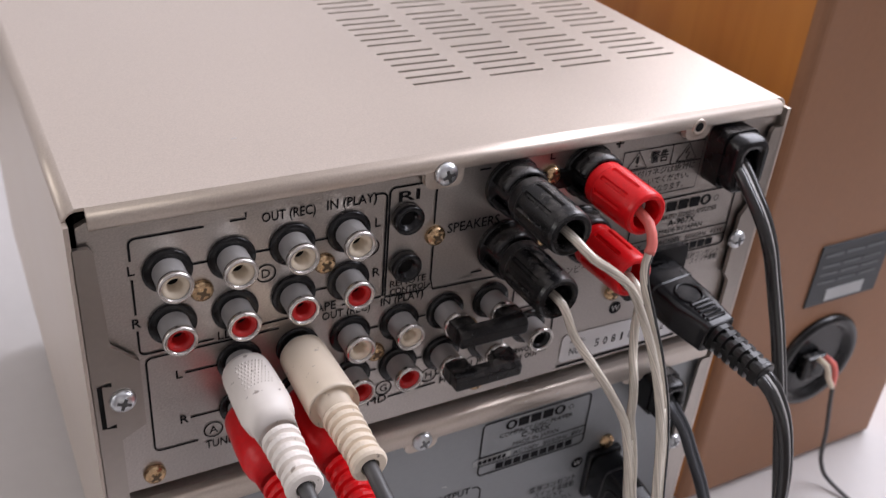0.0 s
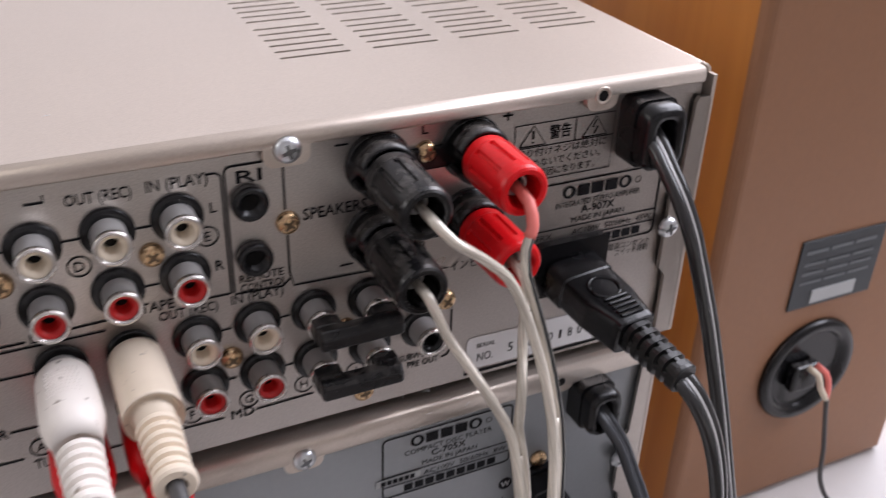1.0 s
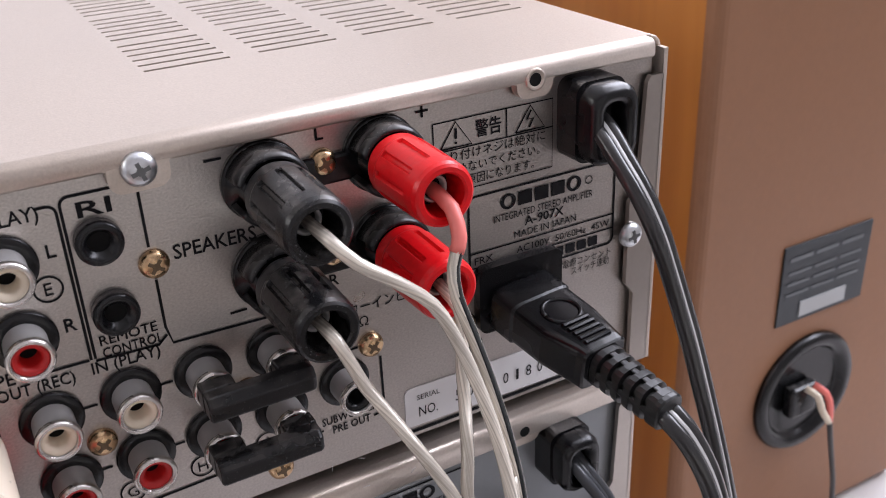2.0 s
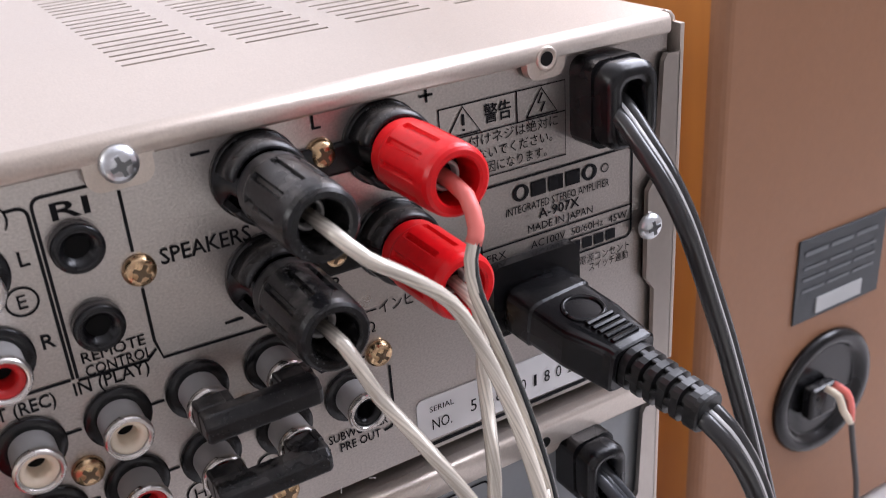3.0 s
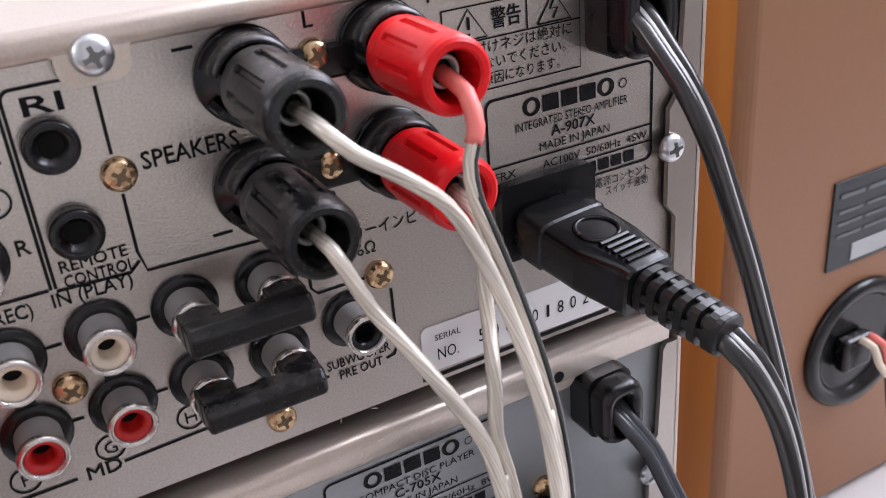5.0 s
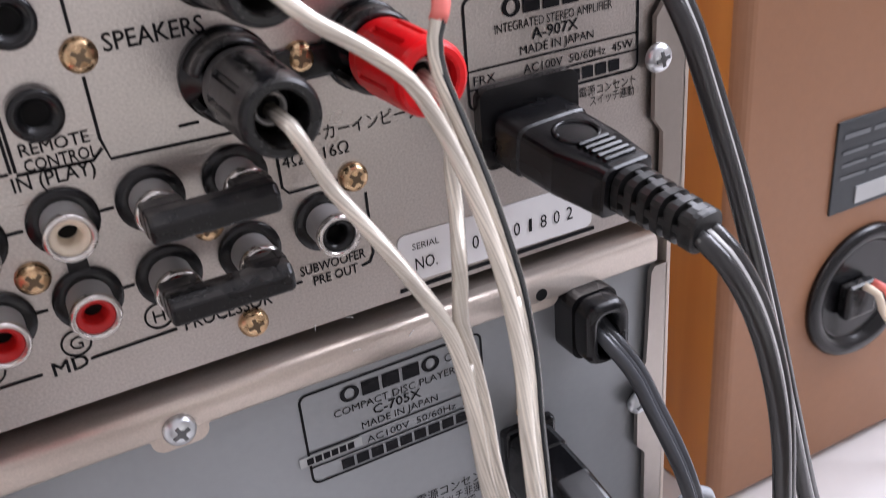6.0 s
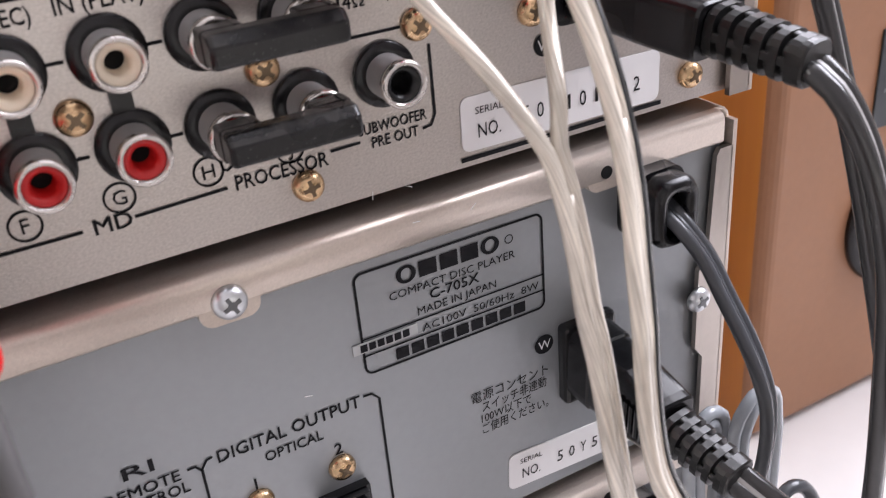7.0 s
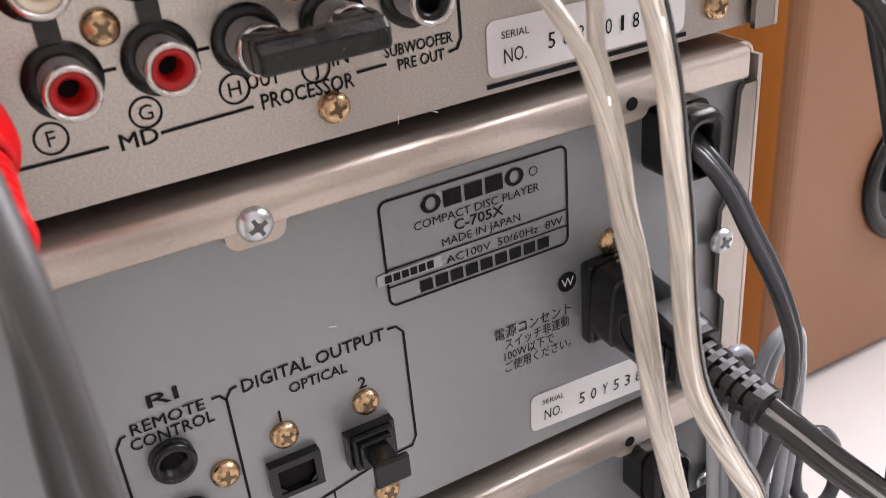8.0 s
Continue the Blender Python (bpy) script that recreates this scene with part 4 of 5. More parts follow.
# optical sockets: one open, one with its cap pulled half out
for x, cap in ((0.1194, False), (0.1408, True)):
    bm = bmesh.new()
    for x0, x1, z0, z1 in ((x - 0.0070, x - 0.0050, 0.1560, 0.1670), (x + 0.0050, x + 0.0070, 0.1560, 0.1670), (x - 0.0050, x + 0.0050, 0.1560, 0.1575), (x - 0.0050, x + 0.0050, 0.1650, 0.1670)):
        box(bm, x0, x1, -0.0030, 0.0, z0, z1)
    box(bm, x - 0.0050, x + 0.0050, -0.0006, 0.0, 0.1575, 0.1650)
    for e in (-1, 1):
        poly(bm, [(x + e * 0.0050, 0.1575), (x + e * 0.0030, 0.1575), (x + e * 0.0050, 0.1597)], -0.0026, -0.0004)
    o = part("optical_socket", bm, BLACK, C, "black square optical socket")
    # near-black plate added to put the socket's inner shade into colour
    bm = bmesh.new()
    box(bm, x - 0.0049, x + 0.0049, -0.0010, -0.0007, 0.1576, 0.1649)
    part("shutter", bm, INNER_SHADE, o)
    if cap:
        bm = bmesh.new()
        box(bm, x - 0.0060, x + 0.0060, -0.0050, -0.0030, 0.1562, 0.1668, 0.0006)
        box(bm, x - 0.0047, x + 0.0047, -0.0068, -0.0048, 0.1574, 0.1656, 0.0006)
        box(bm, x - 0.0030, x + 0.0030, -0.0140, -0.0066, 0.1588, 0.1642, 0.0005)
        box(bm, x - 0.0050, x + 0.0050, -0.0158, -0.0138, 0.1575, 0.1651, 0.0006)
        part("dust_cap", bm, BLACK, o)
bm = bmesh.new()
box(bm, 0.2120, 0.2305, -0.0040, 0.001, 0.1645, 0.1915, 0.0015)
part("mains_outlet", bm, BLACK, C, "black mains outlet")
strain_relief(deck_rear, 0.2360, 0.1080, 0.0, 0.0080, 0.0104)
screw(deck_rear, 0.2620, 0.0860, -0.003, False)

# ---- plugs and cables ----


def mains_plug(name, axis, wide, thick, up, label):
    """A moulded two-pin plug with a ribbed tail, along the points of axis."""
    P = [Vector(p) for p in axis]
    d = (P[1] - P[0]).normalized()
    up = Vector(up)
    w = d.cross(up).normalized()
    h = w.cross(d).normalized()
    ob = thing(name, (P[0].x, P[0].y, P[0].z), label, "power plug", "mains plugs")
    L = (P[1] - P[0]).length
    bm = bmesh.new()
    st = []
    for f, a, b in ((0.0, 0.94, 0.94), (0.03, 1, 1), (0.26, 1, 1), (0.28, 0.95, 0.94), (0.60, 0.93, 0.92), (0.92, 0.72, 0.94), (0.985, 0.70, 0.92), (1.0, 0.64, 0.86)):
        st.append((P[0] + d * L * f, w * wide * a, h * thick * b))
    loft(bm, st, 28, 6)
    part("body", bm, BLACK, ob, soft=False)
    bm = bmesh.new()
    rim = [P[0] + d * L * 0.50 + h * thick * 0.93 + d * 0.0055 * math.cos(a) + w * wide * 0.5 * math.sin(a) for a in [math.pi * i / 6 for i in range(3, 22)][:13]]
    tube(bm, [tuple(p) for p in rim], 0.0007, 8)
    part("embossed_outline", bm, BLACK, ob)
    for i in range(5):
        bm = bmesh.new()
        c = P[0] + d * L * (0.66 + 0.06 * i) + h * thick * 0.86
        loft(bm, [(c - w * wide * 0.40, d * 0.0009, h * 0.0014), (c + w * wide * 0.40, d * 0.0009, h * 0.0014)], 8, 4)
        part("grip_ridge", bm, BLACK, ob)
    bm = bmesh.new()
    e = (P[2] - P[1]).normalized()
    w2 = e.cross(up).normalized()
    h2 = w2.cross(e).normalized()
    M = (P[2] - P[1]).length
    n, st = 6, []
    for i in range(n):
        k = 1 - 0.16 * i / n
        for f, q in ((0.0, 0.72), (0.04, 1.0), (0.60, 1.0), (0.64, 0.72)):
            st.append((P[1] + e * M * (i + f) / n, w2 * wide * 0.50 * k * q, h2 * thick * 0.82 * k * q))
    loft(bm, st, 18, 3)
    tail = part("ribbed_tail", bm, RUBBER, ob)
    # spines that join the ribs, above, below and at both sides, and the end collar
    for dirn, out, across in ((h2, thick * 0.80, w2), (-h2, thick * 0.80, w2), (w2, wide * 0.49, h2), (-w2, wide * 0.49, h2)):
        bm = bmesh.new()
        loft(bm, [(P[1] + e * M * 0.02 + dirn * out * 0.90, across * 0.0011, dirn * out * 0.09), (P[1] + e * M * 0.93 + dirn * out * 0.76, across * 0.0010, dirn * out * 0.08)], 10, 4)
        part("spine", bm, RUBBER, tail)
    bm = bmesh.new()
    loft(bm, [(P[1] + e * M * f, w2 * wide * 0.43 * q, h2 * thick * 0.70 * q) for f, q in ((0.86, 0.90), (0.875, 1.0), (0.99, 1.0), (1.01, 0.92))], 20, 3)
    part("collar", bm, RUBBER, tail)
    return ob


def twin_cord(name, pts, r, mat, side, label, parent=None, category="cable", group="mains cords"):
    ob = thing(name, pts[0], label, category, group)
    for s in (-1, 1):
        bm = bmesh.new()
        tube(bm, pts, r, 12, side, s * r * 0.93)
        part("core", bm, mat, ob)
    bm = bmesh.new()
    tube(bm, pts, r * 0.78, 10, side, 0.0)
    part("web", bm, WEBLINE if mat is CORD else mat, ob)
    return ob


# amplifier's own mains cord
AMP_CORD = [(0.2472, -0.006, 0.344), (0.2465, -0.015, 0.34), (0.2466, -0.022, 0.3345), (0.2482, -0.03, 0.3255), (0.251, -0.035, 0.3145), (0.2543, -0.0375, 0.3025), (0.2571, -0.04, 0.291), (0.2594, -0.043, 0.2795), (0.2612, -0.046, 0.268), (0.2636, -0.049, 0.2545), (0.2664, -0.052, 0.239), (0.2697, -0.0545, 0.222), (0.274, -0.0565, 0.203), (0.28, -0.058, 0.18), (0.287, -0.058, 0.16), (0.294, -0.058, 0.14), (0.3, -0.056, 0.1), (0.308, -0.054, 0.055), (0.325, -0.05, 0.0330), (0.35, -0.045, 0.0325), (0.41, -0.05, 0.0325)]
twin_cord("power_cable", AMP_CORD, 0.0023, CORD, (0.75, 0.5, 0.35), "black twin mains cord hanging from the amplifier")
# plug in the amplifier's outlet and its cord
mains_plug("mains_plug", [(0.2250, -0.003, 0.2872), (0.2290, -0.0400, 0.2822), (0.2318, -0.0640, 0.2792)], 0.0115, 0.0074, (0, -0.1, 1), "black moulded plug in the amplifier's outlet")
twin_cord("power_cable", [(0.2315, -0.0615, 0.2796), (0.2340, -0.0680, 0.2748), (0.2385, -0.0730, 0.2630), (0.2420, -0.0765, 0.2480), (0.2445, -0.0790, 0.2300), (0.2465, -0.0800, 0.2060), (0.2490, -0.0800, 0.1820), (0.2530, -0.0790, 0.1450), (0.2600, -0.0780, 0.0900), (0.2720, -0.0750, 0.0405), (0.3000, -0.0800, 0.0325), (0.3600, -0.1000, 0.0325)], 0.0023, CORD, (0.8, 0.5, 0.3), "black twin mains cord running down from the plug")
# disc player's cord
twin_cord("power_cable", [(0.2410, -0.004, 0.2270), (0.2425, -0.0155, 0.2210), (0.2475, -0.0210, 0.2110), (0.2500, -0.0270, 0.2000), (0.2520, -0.0330, 0.1900), (0.2535, -0.0380, 0.1800), (0.2540, -0.0420, 0.1690), (0.2520, -0.0440, 0.1550), (0.2480, -0.0440, 0.1400), (0.2450, -0.0420, 0.1200), (0.2480, -0.0380, 0.0800), (0.2600, -0.0300, 0.0405), (0.2850, -0.0200, 0.0325)], 0.0020, GREYCORD, (0.8, 0.5, 0.3), "dark grey twin mains cord from the disc player")
mains_plug("mains_plug", [(0.2200, -0.0035, 0.1800), (0.2205, -0.0400, 0.1770), (0.2235, -0.0610, 0.1730)], 0.0118, 0.0078, (-1, 0, 0), "black moulded plug in the disc player's outlet")
twin_cord("power_cable", [(0.2232, -0.0590, 0.1734), (0.2275, -0.0660, 0.1680), (0.2345, -0.0735, 0.1595), (0.2440, -0.0810, 0.1490), (0.2560, -0.0880, 0.1340), (0.2720, -0.0940, 0.1000), (0.2900, -0.0950, 0.0550), (0.3150, -0.0930, 0.0325), (0.3700, -0.0850, 0.0325)], 0.0023, CORD, (0.7, 0.1, 0.7), "black twin mains cord from the lower plug")
# the folded, tied grey cord
bundle = thing("folded_cord", (0.255, -0.02, 0.0325), "grey twin mains cord folded into a tied bundle", "cable", "mains cords")
for x, y, w, t in ((0.2385, -0.030, 0.0130, 0.1615), (0.2530, -0.033, 0.0165, 0.1640)):
    for q in (-0.0019, 0.0019):
        xl, xr, top = x + q, x + w - q, t - q
        loop = [(xl + 0.006, y + 0.004, 0.060), (xl + 0.003, y, 0.100), (xl + 0.0005, y, 0.140), (xl, y, top - 0.010), (xl + 0.2 * (xr - xl), y, top - 0.002), ((xl + xr) / 2, y + 0.001, top), (xr - 0.15 * (xr - xl), y + 0.002, top - 0.004), (xr, y + 0.003, top - 0.014), (xr + 0.001, y + 0.003, 0.140), (xr, y + 0.003, 0.100), (xr - 0.003, y + 0.006, 0.060)]
        bm = bmesh.new()
        tube(bm, loop, 0.0020, 10, (0, 1, 0))
        part("fold", bm, LIGHTCORD, bundle)
bm = bmesh.new()
poly(bm, round_rect(0.2390, 0.2730, 0.0900, 0.0950, 0.002), -0.036, -0.012)
part("tie", bm, BLACK, bundle)
# deck's cord to the bundle
twin_cord("power_cable", [(0.2340, -0.004, 0.1110), (0.2350, -0.0140, 0.1050), (0.2370, -0.0200, 0.0900), (0.2420, -0.0220, 0.0600), (0.2600, -0.0200, 0.0355), (0.2900, -0.0150, 0.0325)], 0.0020, GREYCORD, (0.8, 0.5, 0.3), "dark grey twin mains cord from the lowest unit")
# a small coil beside the bundle
bm = bmesh.new()
tube(bm, [(0.286 + 0.010 * math.cos(a), -0.030 + 0.003 * math.sin(a), 0.098 + 0.014 * math.sin(a)) for a in [i * math.pi / 8 for i in range(-4, 11)]] + [(0.280, -0.030, 0.060), (0.284, -0.028, 0.0335)], 0.0024, 10)
coil = thing("cord_loop", (0.286, -0.03, 0.0315), "grey cord loop standing out of the bundle", "cable", "mains cords")
part("core", bm, GREYCORD, coil)

# speaker wires: bare ends in the posts, two cores that join into a twin wire
W1 = [(0.1507, -0.0300, 0.3428), (0.1520, -0.0385, 0.3412), (0.1560, -0.0440, 0.3365), (0.1640, -0.0455, 0.3305), (0.1725, -0.0470, 0.3225), (0.1770, -0.0500, 0.3125), (0.1790, -0.0550, 0.3030), (0.1805, -0.0600, 0.2920), (0.1810, -0.0650, 0.2800), (0.1800, -0.0700, 0.2680), (0.1775, -0.0750, 0.2570), (0.1762, -0.0785, 0.2460), (0.1760, -0.0800, 0.2340), (0.1765, -0.0815, 0.2210), (0.1785, -0.0825, 0.2105), (0.1835, -0.0840, 0.1985), (0.1895, -0.0840, 0.1870), (0.1960, -0.0840, 0.1740), (0.2080, -0.0830, 0.1400), (0.2250, -0.0800, 0.0800), (0.2450, -0.0800, 0.0355), (0.3000, -0.1000, 0.0325)]
W1B = [(0.1832, -0.0285, 0.3426), (0.1844, -0.0362, 0.3398), (0.1838, -0.0405, 0.3340), (0.1808, -0.0425, 0.3280), (0.1800, -0.0450, 0.3215), (0.1815, -0.0485, 0.3130), (0.1828, -0.0535, 0.3030)] + [(x + 0.0030, y + 0.0011, z + 0.0006) for x, y, z in W1[7:]]
W2 = [(0.1500, -0.0300, 0.3175), (0.1510, -0.0388, 0.3160), (0.1535, -0.0410, 0.3095), (0.1560, -0.0425, 0.3030), (0.1590, -0.0470, 0.2975), (0.1618, -0.0525, 0.2920), (0.1657, -0.0575, 0.2840), (0.1688, -0.0612, 0.2765), (0.1700, -0.0640, 0.2680), (0.1700, -0.0675, 0.2580), (0.1695, -0.0705, 0.2480), (0.1690, -0.0745, 0.2395), (0.1695, -0.0765, 0.2290), (0.1710, -0.0770, 0.2170), (0.1740, -0.0760, 0.2040), (0.1780, -0.0750, 0.1900), (0.1820, -0.0740, 0.1760), (0.1920, -0.0740, 0.1400), (0.2080, -0.0730, 0.0800), (0.2250, -0.0750, 0.0355), (0.2700, -0.0950, 0.0325)]
W2B = [(0.1832, -0.0300, 0.3172), (0.1838, -0.0390, 0.3140), (0.1834, -0.0412, 0.3080), (0.1815, -0.0435, 0.3010), (0.1800, -0.0470, 0.2930), (0.1768, -0.0530, 0.2880), (0.1740, -0.0580, 0.2825), (0.1722, -0.0605, 0.2765)] + [(x + 0.0029, y + 0.0011, z + 0.0005) for x, y, z in W2[8:]]
for a, b, lab in ((W1, W1B, "clear twin speaker wire with one black-lined core"), (W2, W2B, "clear twin speaker wire with silvery strands showing")):
    ob = thing("speaker_wire", a[0], lab, "cable", "speaker wires")
    bm = bmesh.new()
    tube(bm, a, 0.00165, 12, (1, 0.3, 0.2))
    part("core", bm, WIRE, ob)
    bm = bmesh.new()
    tube(bm, b, 0.00165, 12, (1, 0.3, 0.2))
    part("core", bm, WIRESTRIPE if a is W1 else WIREEDGE, ob, "core with a black line")
    bm = bmesh.new()
    k = 8
    m = len(a) - k
    tube(bm, [tuple((Vector(p) + Vector(q)) / 2) for p, q in zip(a[k:], b[len(b) - m:])], 0.0013, 10, (1, 0.3, 0.2))
    part("web", bm, WIRE, ob)
    if a is W1:
        bm = bmesh.new()
        tube(bm, [(x - 0.0001, y - 0.0011, z + 0.0003) for x, y, z in b[4:]], 0.00055, 8)
        part("black_line", bm, PRINT, ob, "dark line along the groove")
        bm = bmesh.new()
        tube(bm, b[:3] + [(0.1822, -0.0414, 0.3308)], 0.0019, 12, (1, 0.3, 0.2))
        part("sleeve", bm, PINK, ob, "pink heat-shrunk sleeve")

# phono plugs and their leads
def phono_plug(x, z, mat, label, lead, long_body, droop=0.0):
    ob = thing("phono_plug", (x, -0.002, z), label, "audio plug", "phono plugs")
    bm = bmesh.new()
    if long_body:
        lathe(bm, [(0.0072, 0.0045), (0.0080, 0.0052), (0.0082, 0.0080), (0.0086, 0.0325), (0.0085, 0.0345), (0.0079, 0.0315), (0.0068, 0.0321), (0.0058, 0.0323), (0.0055, 0.0390)], 32, (x, 0, z))
    else:
        lathe(bm, [(0.0070, 0.0065), (0.0079, 0.0072), (0.0082, 0.0090), (0.0086, 0.0200), (0.0087, 0.0275), (0.0080, 0.0320), (0.0071, 0.0330), (0.0063, 0.0402), (0.0056, 0.0375)], 32, (x, 0, z))
    me = mesh_of("body", bm, mat)
    for p in me.polygons:
        p.use_smooth = len(p.vertices) == 4
    piece("body", me, ob)
    if mat is PLUGWHITE:
        bm = bmesh.new()
        for i in range(9):
            for k in range(8):
                a = radians(62 + 7.5 * i + 3.75 * (k % 2))
                dd = 0.0125 + 0.0016 * k
                c = (x + 0.0084 * math.cos(a), -dd, z + 0.0084 * math.sin(a))
                ring = [bm.verts.new(V(x + 0.0084 * math.cos(a + q * 0.06), -dd - e * 0.0008, z + 0.0084 * math.sin(a + q * 0.06))) for q, e in ((-1, 0), (0, -1), (1, 0), (0, 1))]
                tip = bm.verts.new(V(x + 0.0090 * math.cos(a), -dd, z + 0.0090 * math.sin(a)))
                for q in range(4):
                    bm.faces.new((ring[q], ring[(q + 1) % 4], tip))
        tagged(part("knurled_grip", bm, mat, ob), kind="stuff")
    bm = bmesh.new()
    prof = []
    start, ribs = (0.0384, 6) if long_body else (0.0408, 5)
    pitch = 0.0208 / ribs if long_body else 0.0190 / ribs
    for i in range(ribs):
        k = 1 - 0.022 * i
        d = start + pitch * i
        prof += [(0.0047 * k, d), (0.0047 * k, d + 0.14 * pitch), (0.0060 * k, d + 0.22 * pitch), (0.0062 * k, d + 0.40 * pitch), (0.0060 * k, d + 0.72 * pitch), (0.0047 * k, d + 0.82 * pitch)]
    end = start + pitch * ribs
    prof += [(0.0047, end), (0.0058, end + 0.0005), (0.0059, end + 0.0024), (0.0052, end + 0.0031), (0.0030, end + 0.0031), (0.0026, end + 0.0015)]
    lathe(bm, prof, 24, (x, 0, z))
    for v in bm.verts:
        f = max(0.0, -v.co.y / K - 0.033)
        v.co.z -= K * droop * f * f
    part("ribbed_tail", bm, mat, ob)
    bm = bmesh.new()
    tube(bm, [(x, -0.058, z - droop * 0.025 ** 2), (x, -0.065, z - droop * 0.032 ** 2 - 0.0005), (x + 0.0004, -0.0705, z - droop * 0.0375 ** 2 - 0.0025)] + lead, 0.0024, 12)
    part("lead", bm, SIGNAL, ob, "dark grey lead")
    return ob


phono_plug(0.0500, 0.2940, PLUGWHITE, "white knurled phono plug with a ribbed tail", [(0.0512, -0.0775, 0.284), (0.0535, -0.0855, 0.264), (0.056, -0.088, 0.225), (0.058, -0.090, 0.150), (0.055, -0.090, 0.060), (0.030, -0.100, 0.0335), (-0.05, -0.12, 0.0330)], False, 1.0)
phono_plug(0.0705, 0.2940, PLUGCREAM, "yellowed white phono plug with a ribbed tail", [(0.0720, -0.078, 0.285), (0.0730, -0.088, 0.268), (0.0735, -0.092, 0.225), (0.074, -0.092, 0.150), (0.070, -0.092, 0.060), (0.045, -0.105, 0.0335), (-0.05, -0.13, 0.0330)], True, 1.0)
phono_plug(0.0500, 0.2745, RED, "red phono plug with a ribbed tail", [(0.050, -0.0765, 0.262), (0.050, -0.081, 0.245), (0.050, -0.082, 0.210), (0.050, -0.080, 0.150), (0.048, -0.080, 0.060), (0.030, -0.085, 0.0335), (-0.05, -0.10, 0.0330)], False, 2.5)
phono_plug(0.0705, 0.2745, RED, "red phono plug with a ribbed tail", [(0.0705, -0.0765, 0.262), (0.0690, -0.081, 0.245), (0.068, -0.082, 0.210), (0.066, -0.080, 0.150), (0.062, -0.080, 0.060), (0.040, -0.090, 0.0335), (-0.05, -0.11, 0.0330)], False, 2.5)

# ---- the loudspeaker behind the stack ----
SX0, SX1, SY, SZ0, SZ1 = 0.3640, 0.5470, 0.0630, 0.0315, 0.405
spk = thing("loudspeaker", (0.44, 0.19, 0.0300), "orange wood loudspeaker with a brown back standing on the table", "loudspeaker")
bm = bmesh.new()
box(bm, SX0, SX1, SY + 0.0066, SY + 0.30, SZ0, SZ1, 0.0006)
part("cabinet", bm, VENEER, spk)
# the back panel's edges are rounded over
bm = bmesh.new()
rows = []
for k in range(6):
    a = radians(18 * k)
    inset, y = 0.0065 * (1 - math.sin(a)), SY + 0.0065 * (1 - math.cos(a))
    rows.append([bm.verts.new(V(px, y, pz)) for px, pz in ((SX0 + inset, SZ0 + inset), (SX1 - inset, SZ0 + inset), (SX1 - inset, SZ1 - inset), (SX0 + inset, SZ1 - inset))])
for p, q in zip(rows, rows[1:]):
    for k in range(4):
        bm.faces.new((p[k], p[(k + 1) % 4], q[(k + 1) % 4], q[k]))
bm.faces.new(rows[0])
bm.faces.new(rows[-1])
part("back_panel", bm, MDF, spk, "matt brown back panel with rounded edges")
bm = bmesh.new()
for fx in (SX0 + 0.02, SX1 - 0.02):
    for fy in (SY + 0.03, SY + 0.27):
        box(bm, fx - 0.008, fx + 0.008, fy - 0.008, fy + 0.008, 0.0300, 0.0317)
part("feet", bm, RUBBER, spk)
cx, cz = 0.4490, 0.1300
bm = bmesh.new()
lathe(bm, [(0.0350, 0.0), (0.0352, 0.0020), (0.0335, 0.0042), (0.0300, 0.0046), (0.0275, 0.0036), (0.0262, 0.0010), (0.0250, 0.0003)], 48, (cx, SY, cz))
cup = part("terminal_cup", bm, BLACK, spk, "black round terminal cup", True)
for p in cup.data.polygons:
    p.use_smooth = len(p.vertices) == 4
bm = bmesh.new()
box(bm, cx - 0.015, cx + 0.004, SY - 0.008, SY - 0.0006, cz - 0.010, cz + 0.008, 0.002)
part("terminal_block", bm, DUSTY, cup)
for x, m, nm in ((cx - 0.007, CREAM, "wire_end"), (cx - 0.001, PINK, "wire_end")):
    bm = bmesh.new()
    tube(bm, [(x, SY - 0.008, cz + 0.008), (x + 0.003, SY - 0.014, cz + 0.005), (x + 0.005, SY - 0.016, cz - 0.003), (cx + 0.004, SY - 0.017, cz - 0.012)], 0.0019, 10)
    part(nm, bm, m, cup)
sw = thing("speaker_lead", (cx + 0.014, SY - 0.017, cz - 0.014), "thin dark lead hanging from the loudspeaker's terminals", "cable")
bm = bmesh.new()
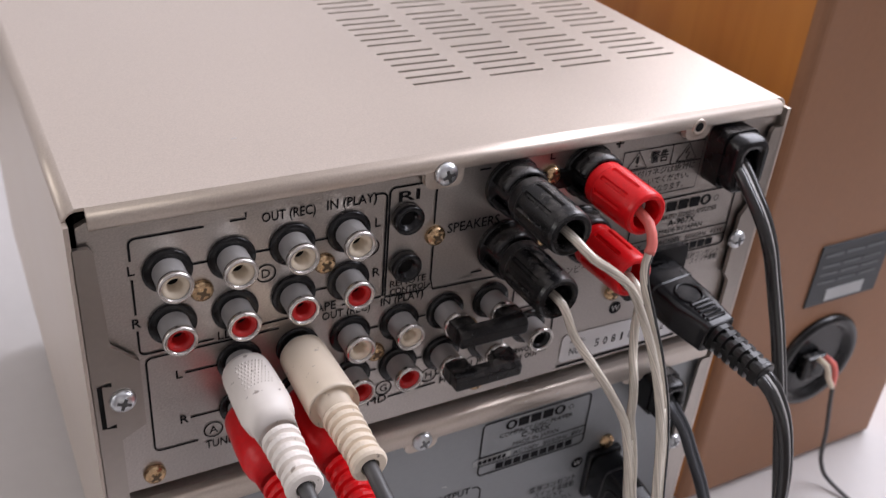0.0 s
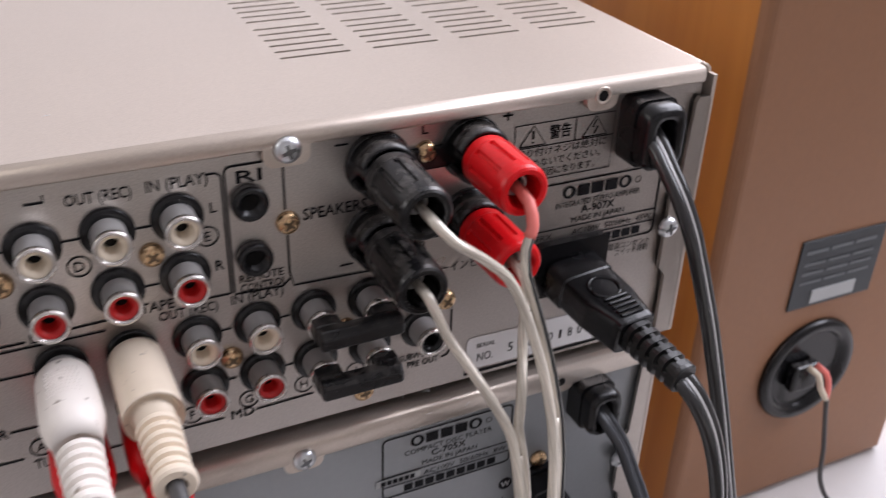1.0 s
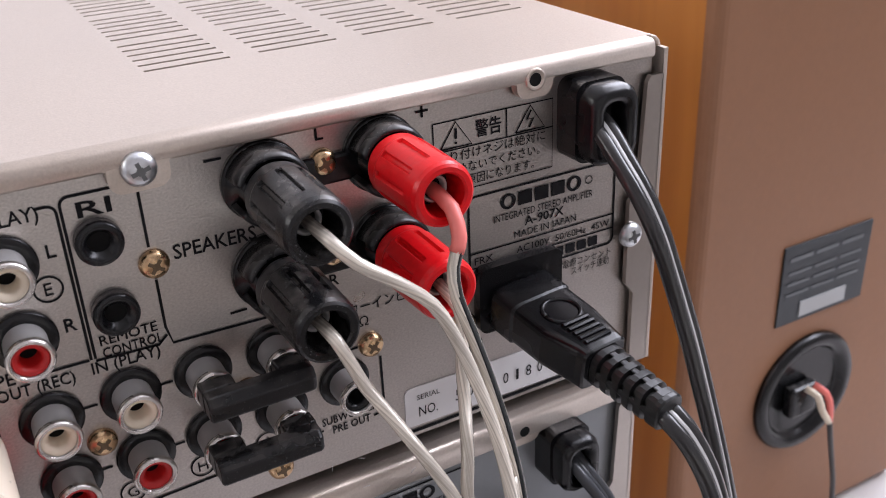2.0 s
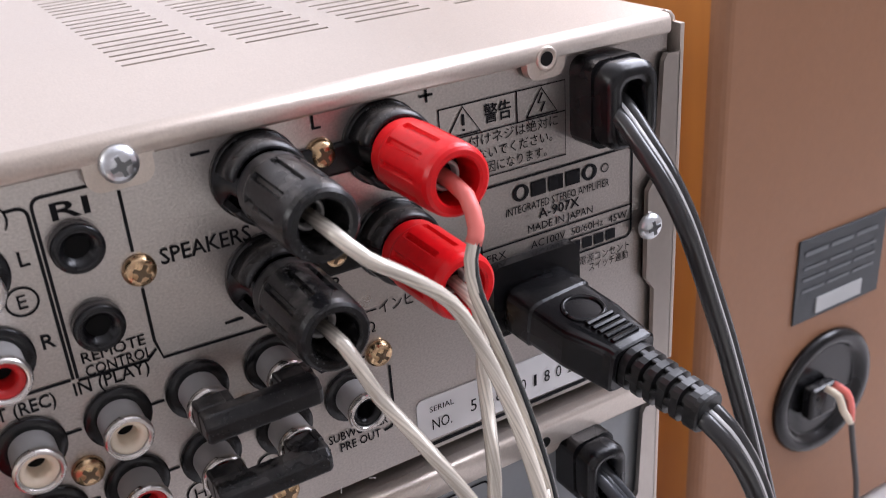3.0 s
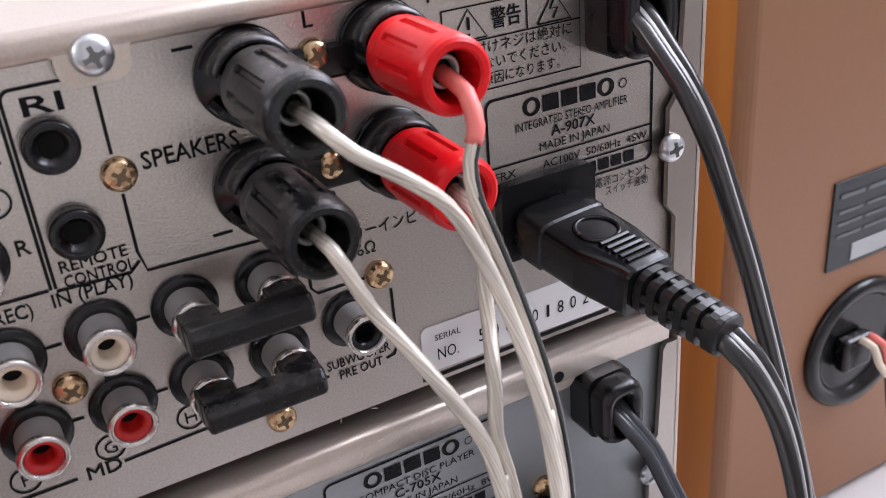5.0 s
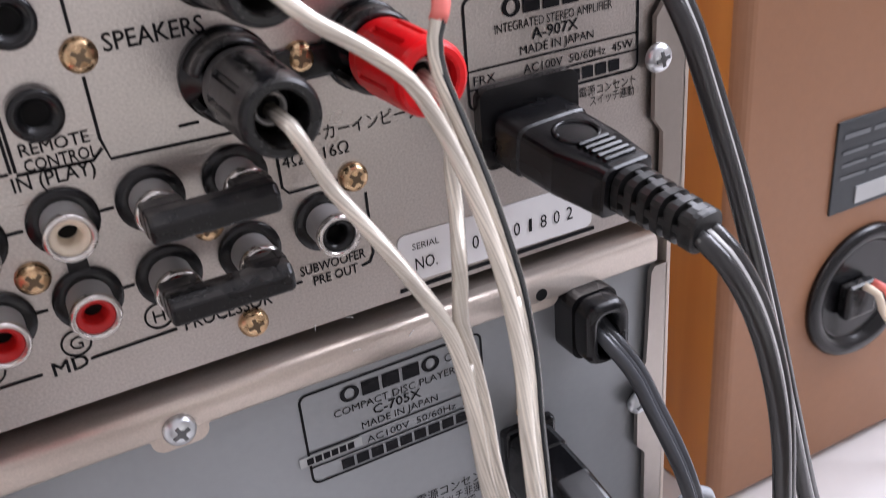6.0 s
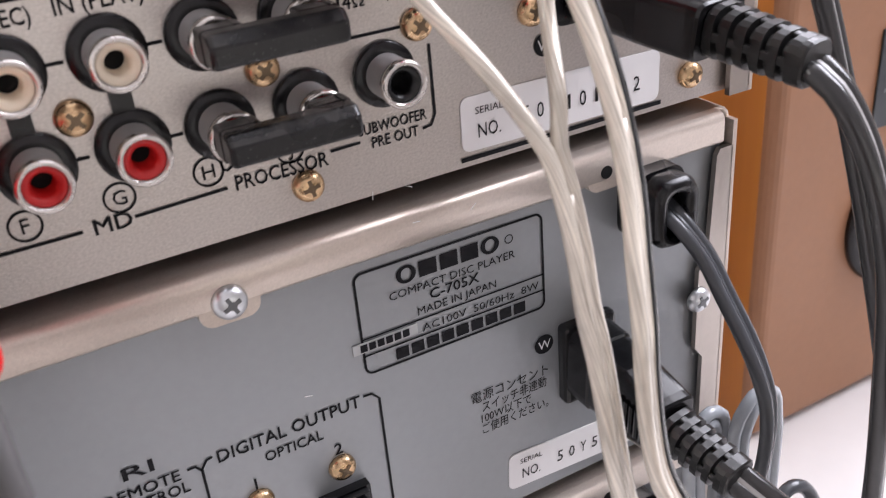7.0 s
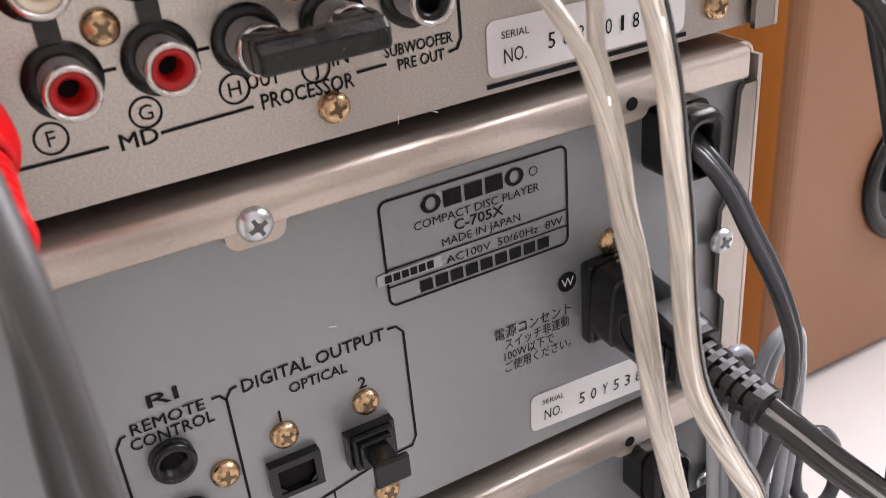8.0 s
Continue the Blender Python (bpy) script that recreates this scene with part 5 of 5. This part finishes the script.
tube(bm, [(cx + 0.004, SY - 0.017, cz - 0.010), (cx + 0.0065, SY - 0.018, cz - 0.025), (cx + 0.011, SY - 0.020, cz - 0.050), (cx + 0.016, SY - 0.022, cz - 0.080), (cx + 0.025, SY - 0.035, 0.0335), (cx + 0.03, SY - 0.10, 0.0318)], 0.0015, 10)
part("core", bm, SIGNAL, sw)
bm = bmesh.new()
box(bm, 0.4210, 0.4830, SY - 0.0012, SY, 0.1775, 0.2220, 0.0004)
plate = part("rating_plate", bm, PLATE, spk, "dark rating plate")
for z, h in ((0.2135, 0.0022), (0.2060, 0.0016), (0.2000, 0.0016), (0.1940, 0.0016)):
    blocks(0.425, 0.479, z, h, 3, plate, SY - 0.0016, PLATELINE, 0.86)
bm = bmesh.new()
box(bm, 0.4360, 0.4690, SY - 0.0018, SY - 0.0012, 0.1800, 0.1885)
part("plate_patch", bm, PLATEGREY, plate)

# ---- dark thing with a bright band beyond the amplifier's far side ----
dev = thing("small_device", (-0.05, 0.93, 0.0300), "dark device with a bright metal foot at the table's far side", "device")
bm = bmesh.new()
box(bm, -0.16, 0.050, 0.90, 1.00, 0.066, 0.20, 0.008)
part("body", bm, BLACK, dev)
bm = bmesh.new()
box(bm, -0.16, 0.066, 0.870, 0.98, 0.0300, 0.068, 0.012, 4)
part("metal_foot", bm, NICKEL, dev)

# lint caught on the edges of the panels
for parent, x, y, z in ((cd_rear, 0.1360, -0.0006, 0.2000), (cd_rear, 0.1690, -0.0044, 0.2400), (amp_rear, 0.1600, -0.0010, 0.2485), (amp_rear, 0.1695, -0.0012, 0.2482), (cd_rear, 0.1850, -0.0043, 0.2392), (amp_top, 0.0600, 0.0300, 0.3602), (amp_top, 0.2010, 0.0150, 0.3602)):
    bm = bmesh.new()
    a = random.uniform(0, 3.1)
    tube(bm, [(x + 0.0011 * k * math.cos(a), y - 0.0002 * (k == 1), z + (0.0011 * k * math.sin(a) if parent is not amp_top else 0.0002)) for k in (-1, 0, 1)], 0.00012, 5, step=0.001)
    part("lint", bm, STICKER, parent)
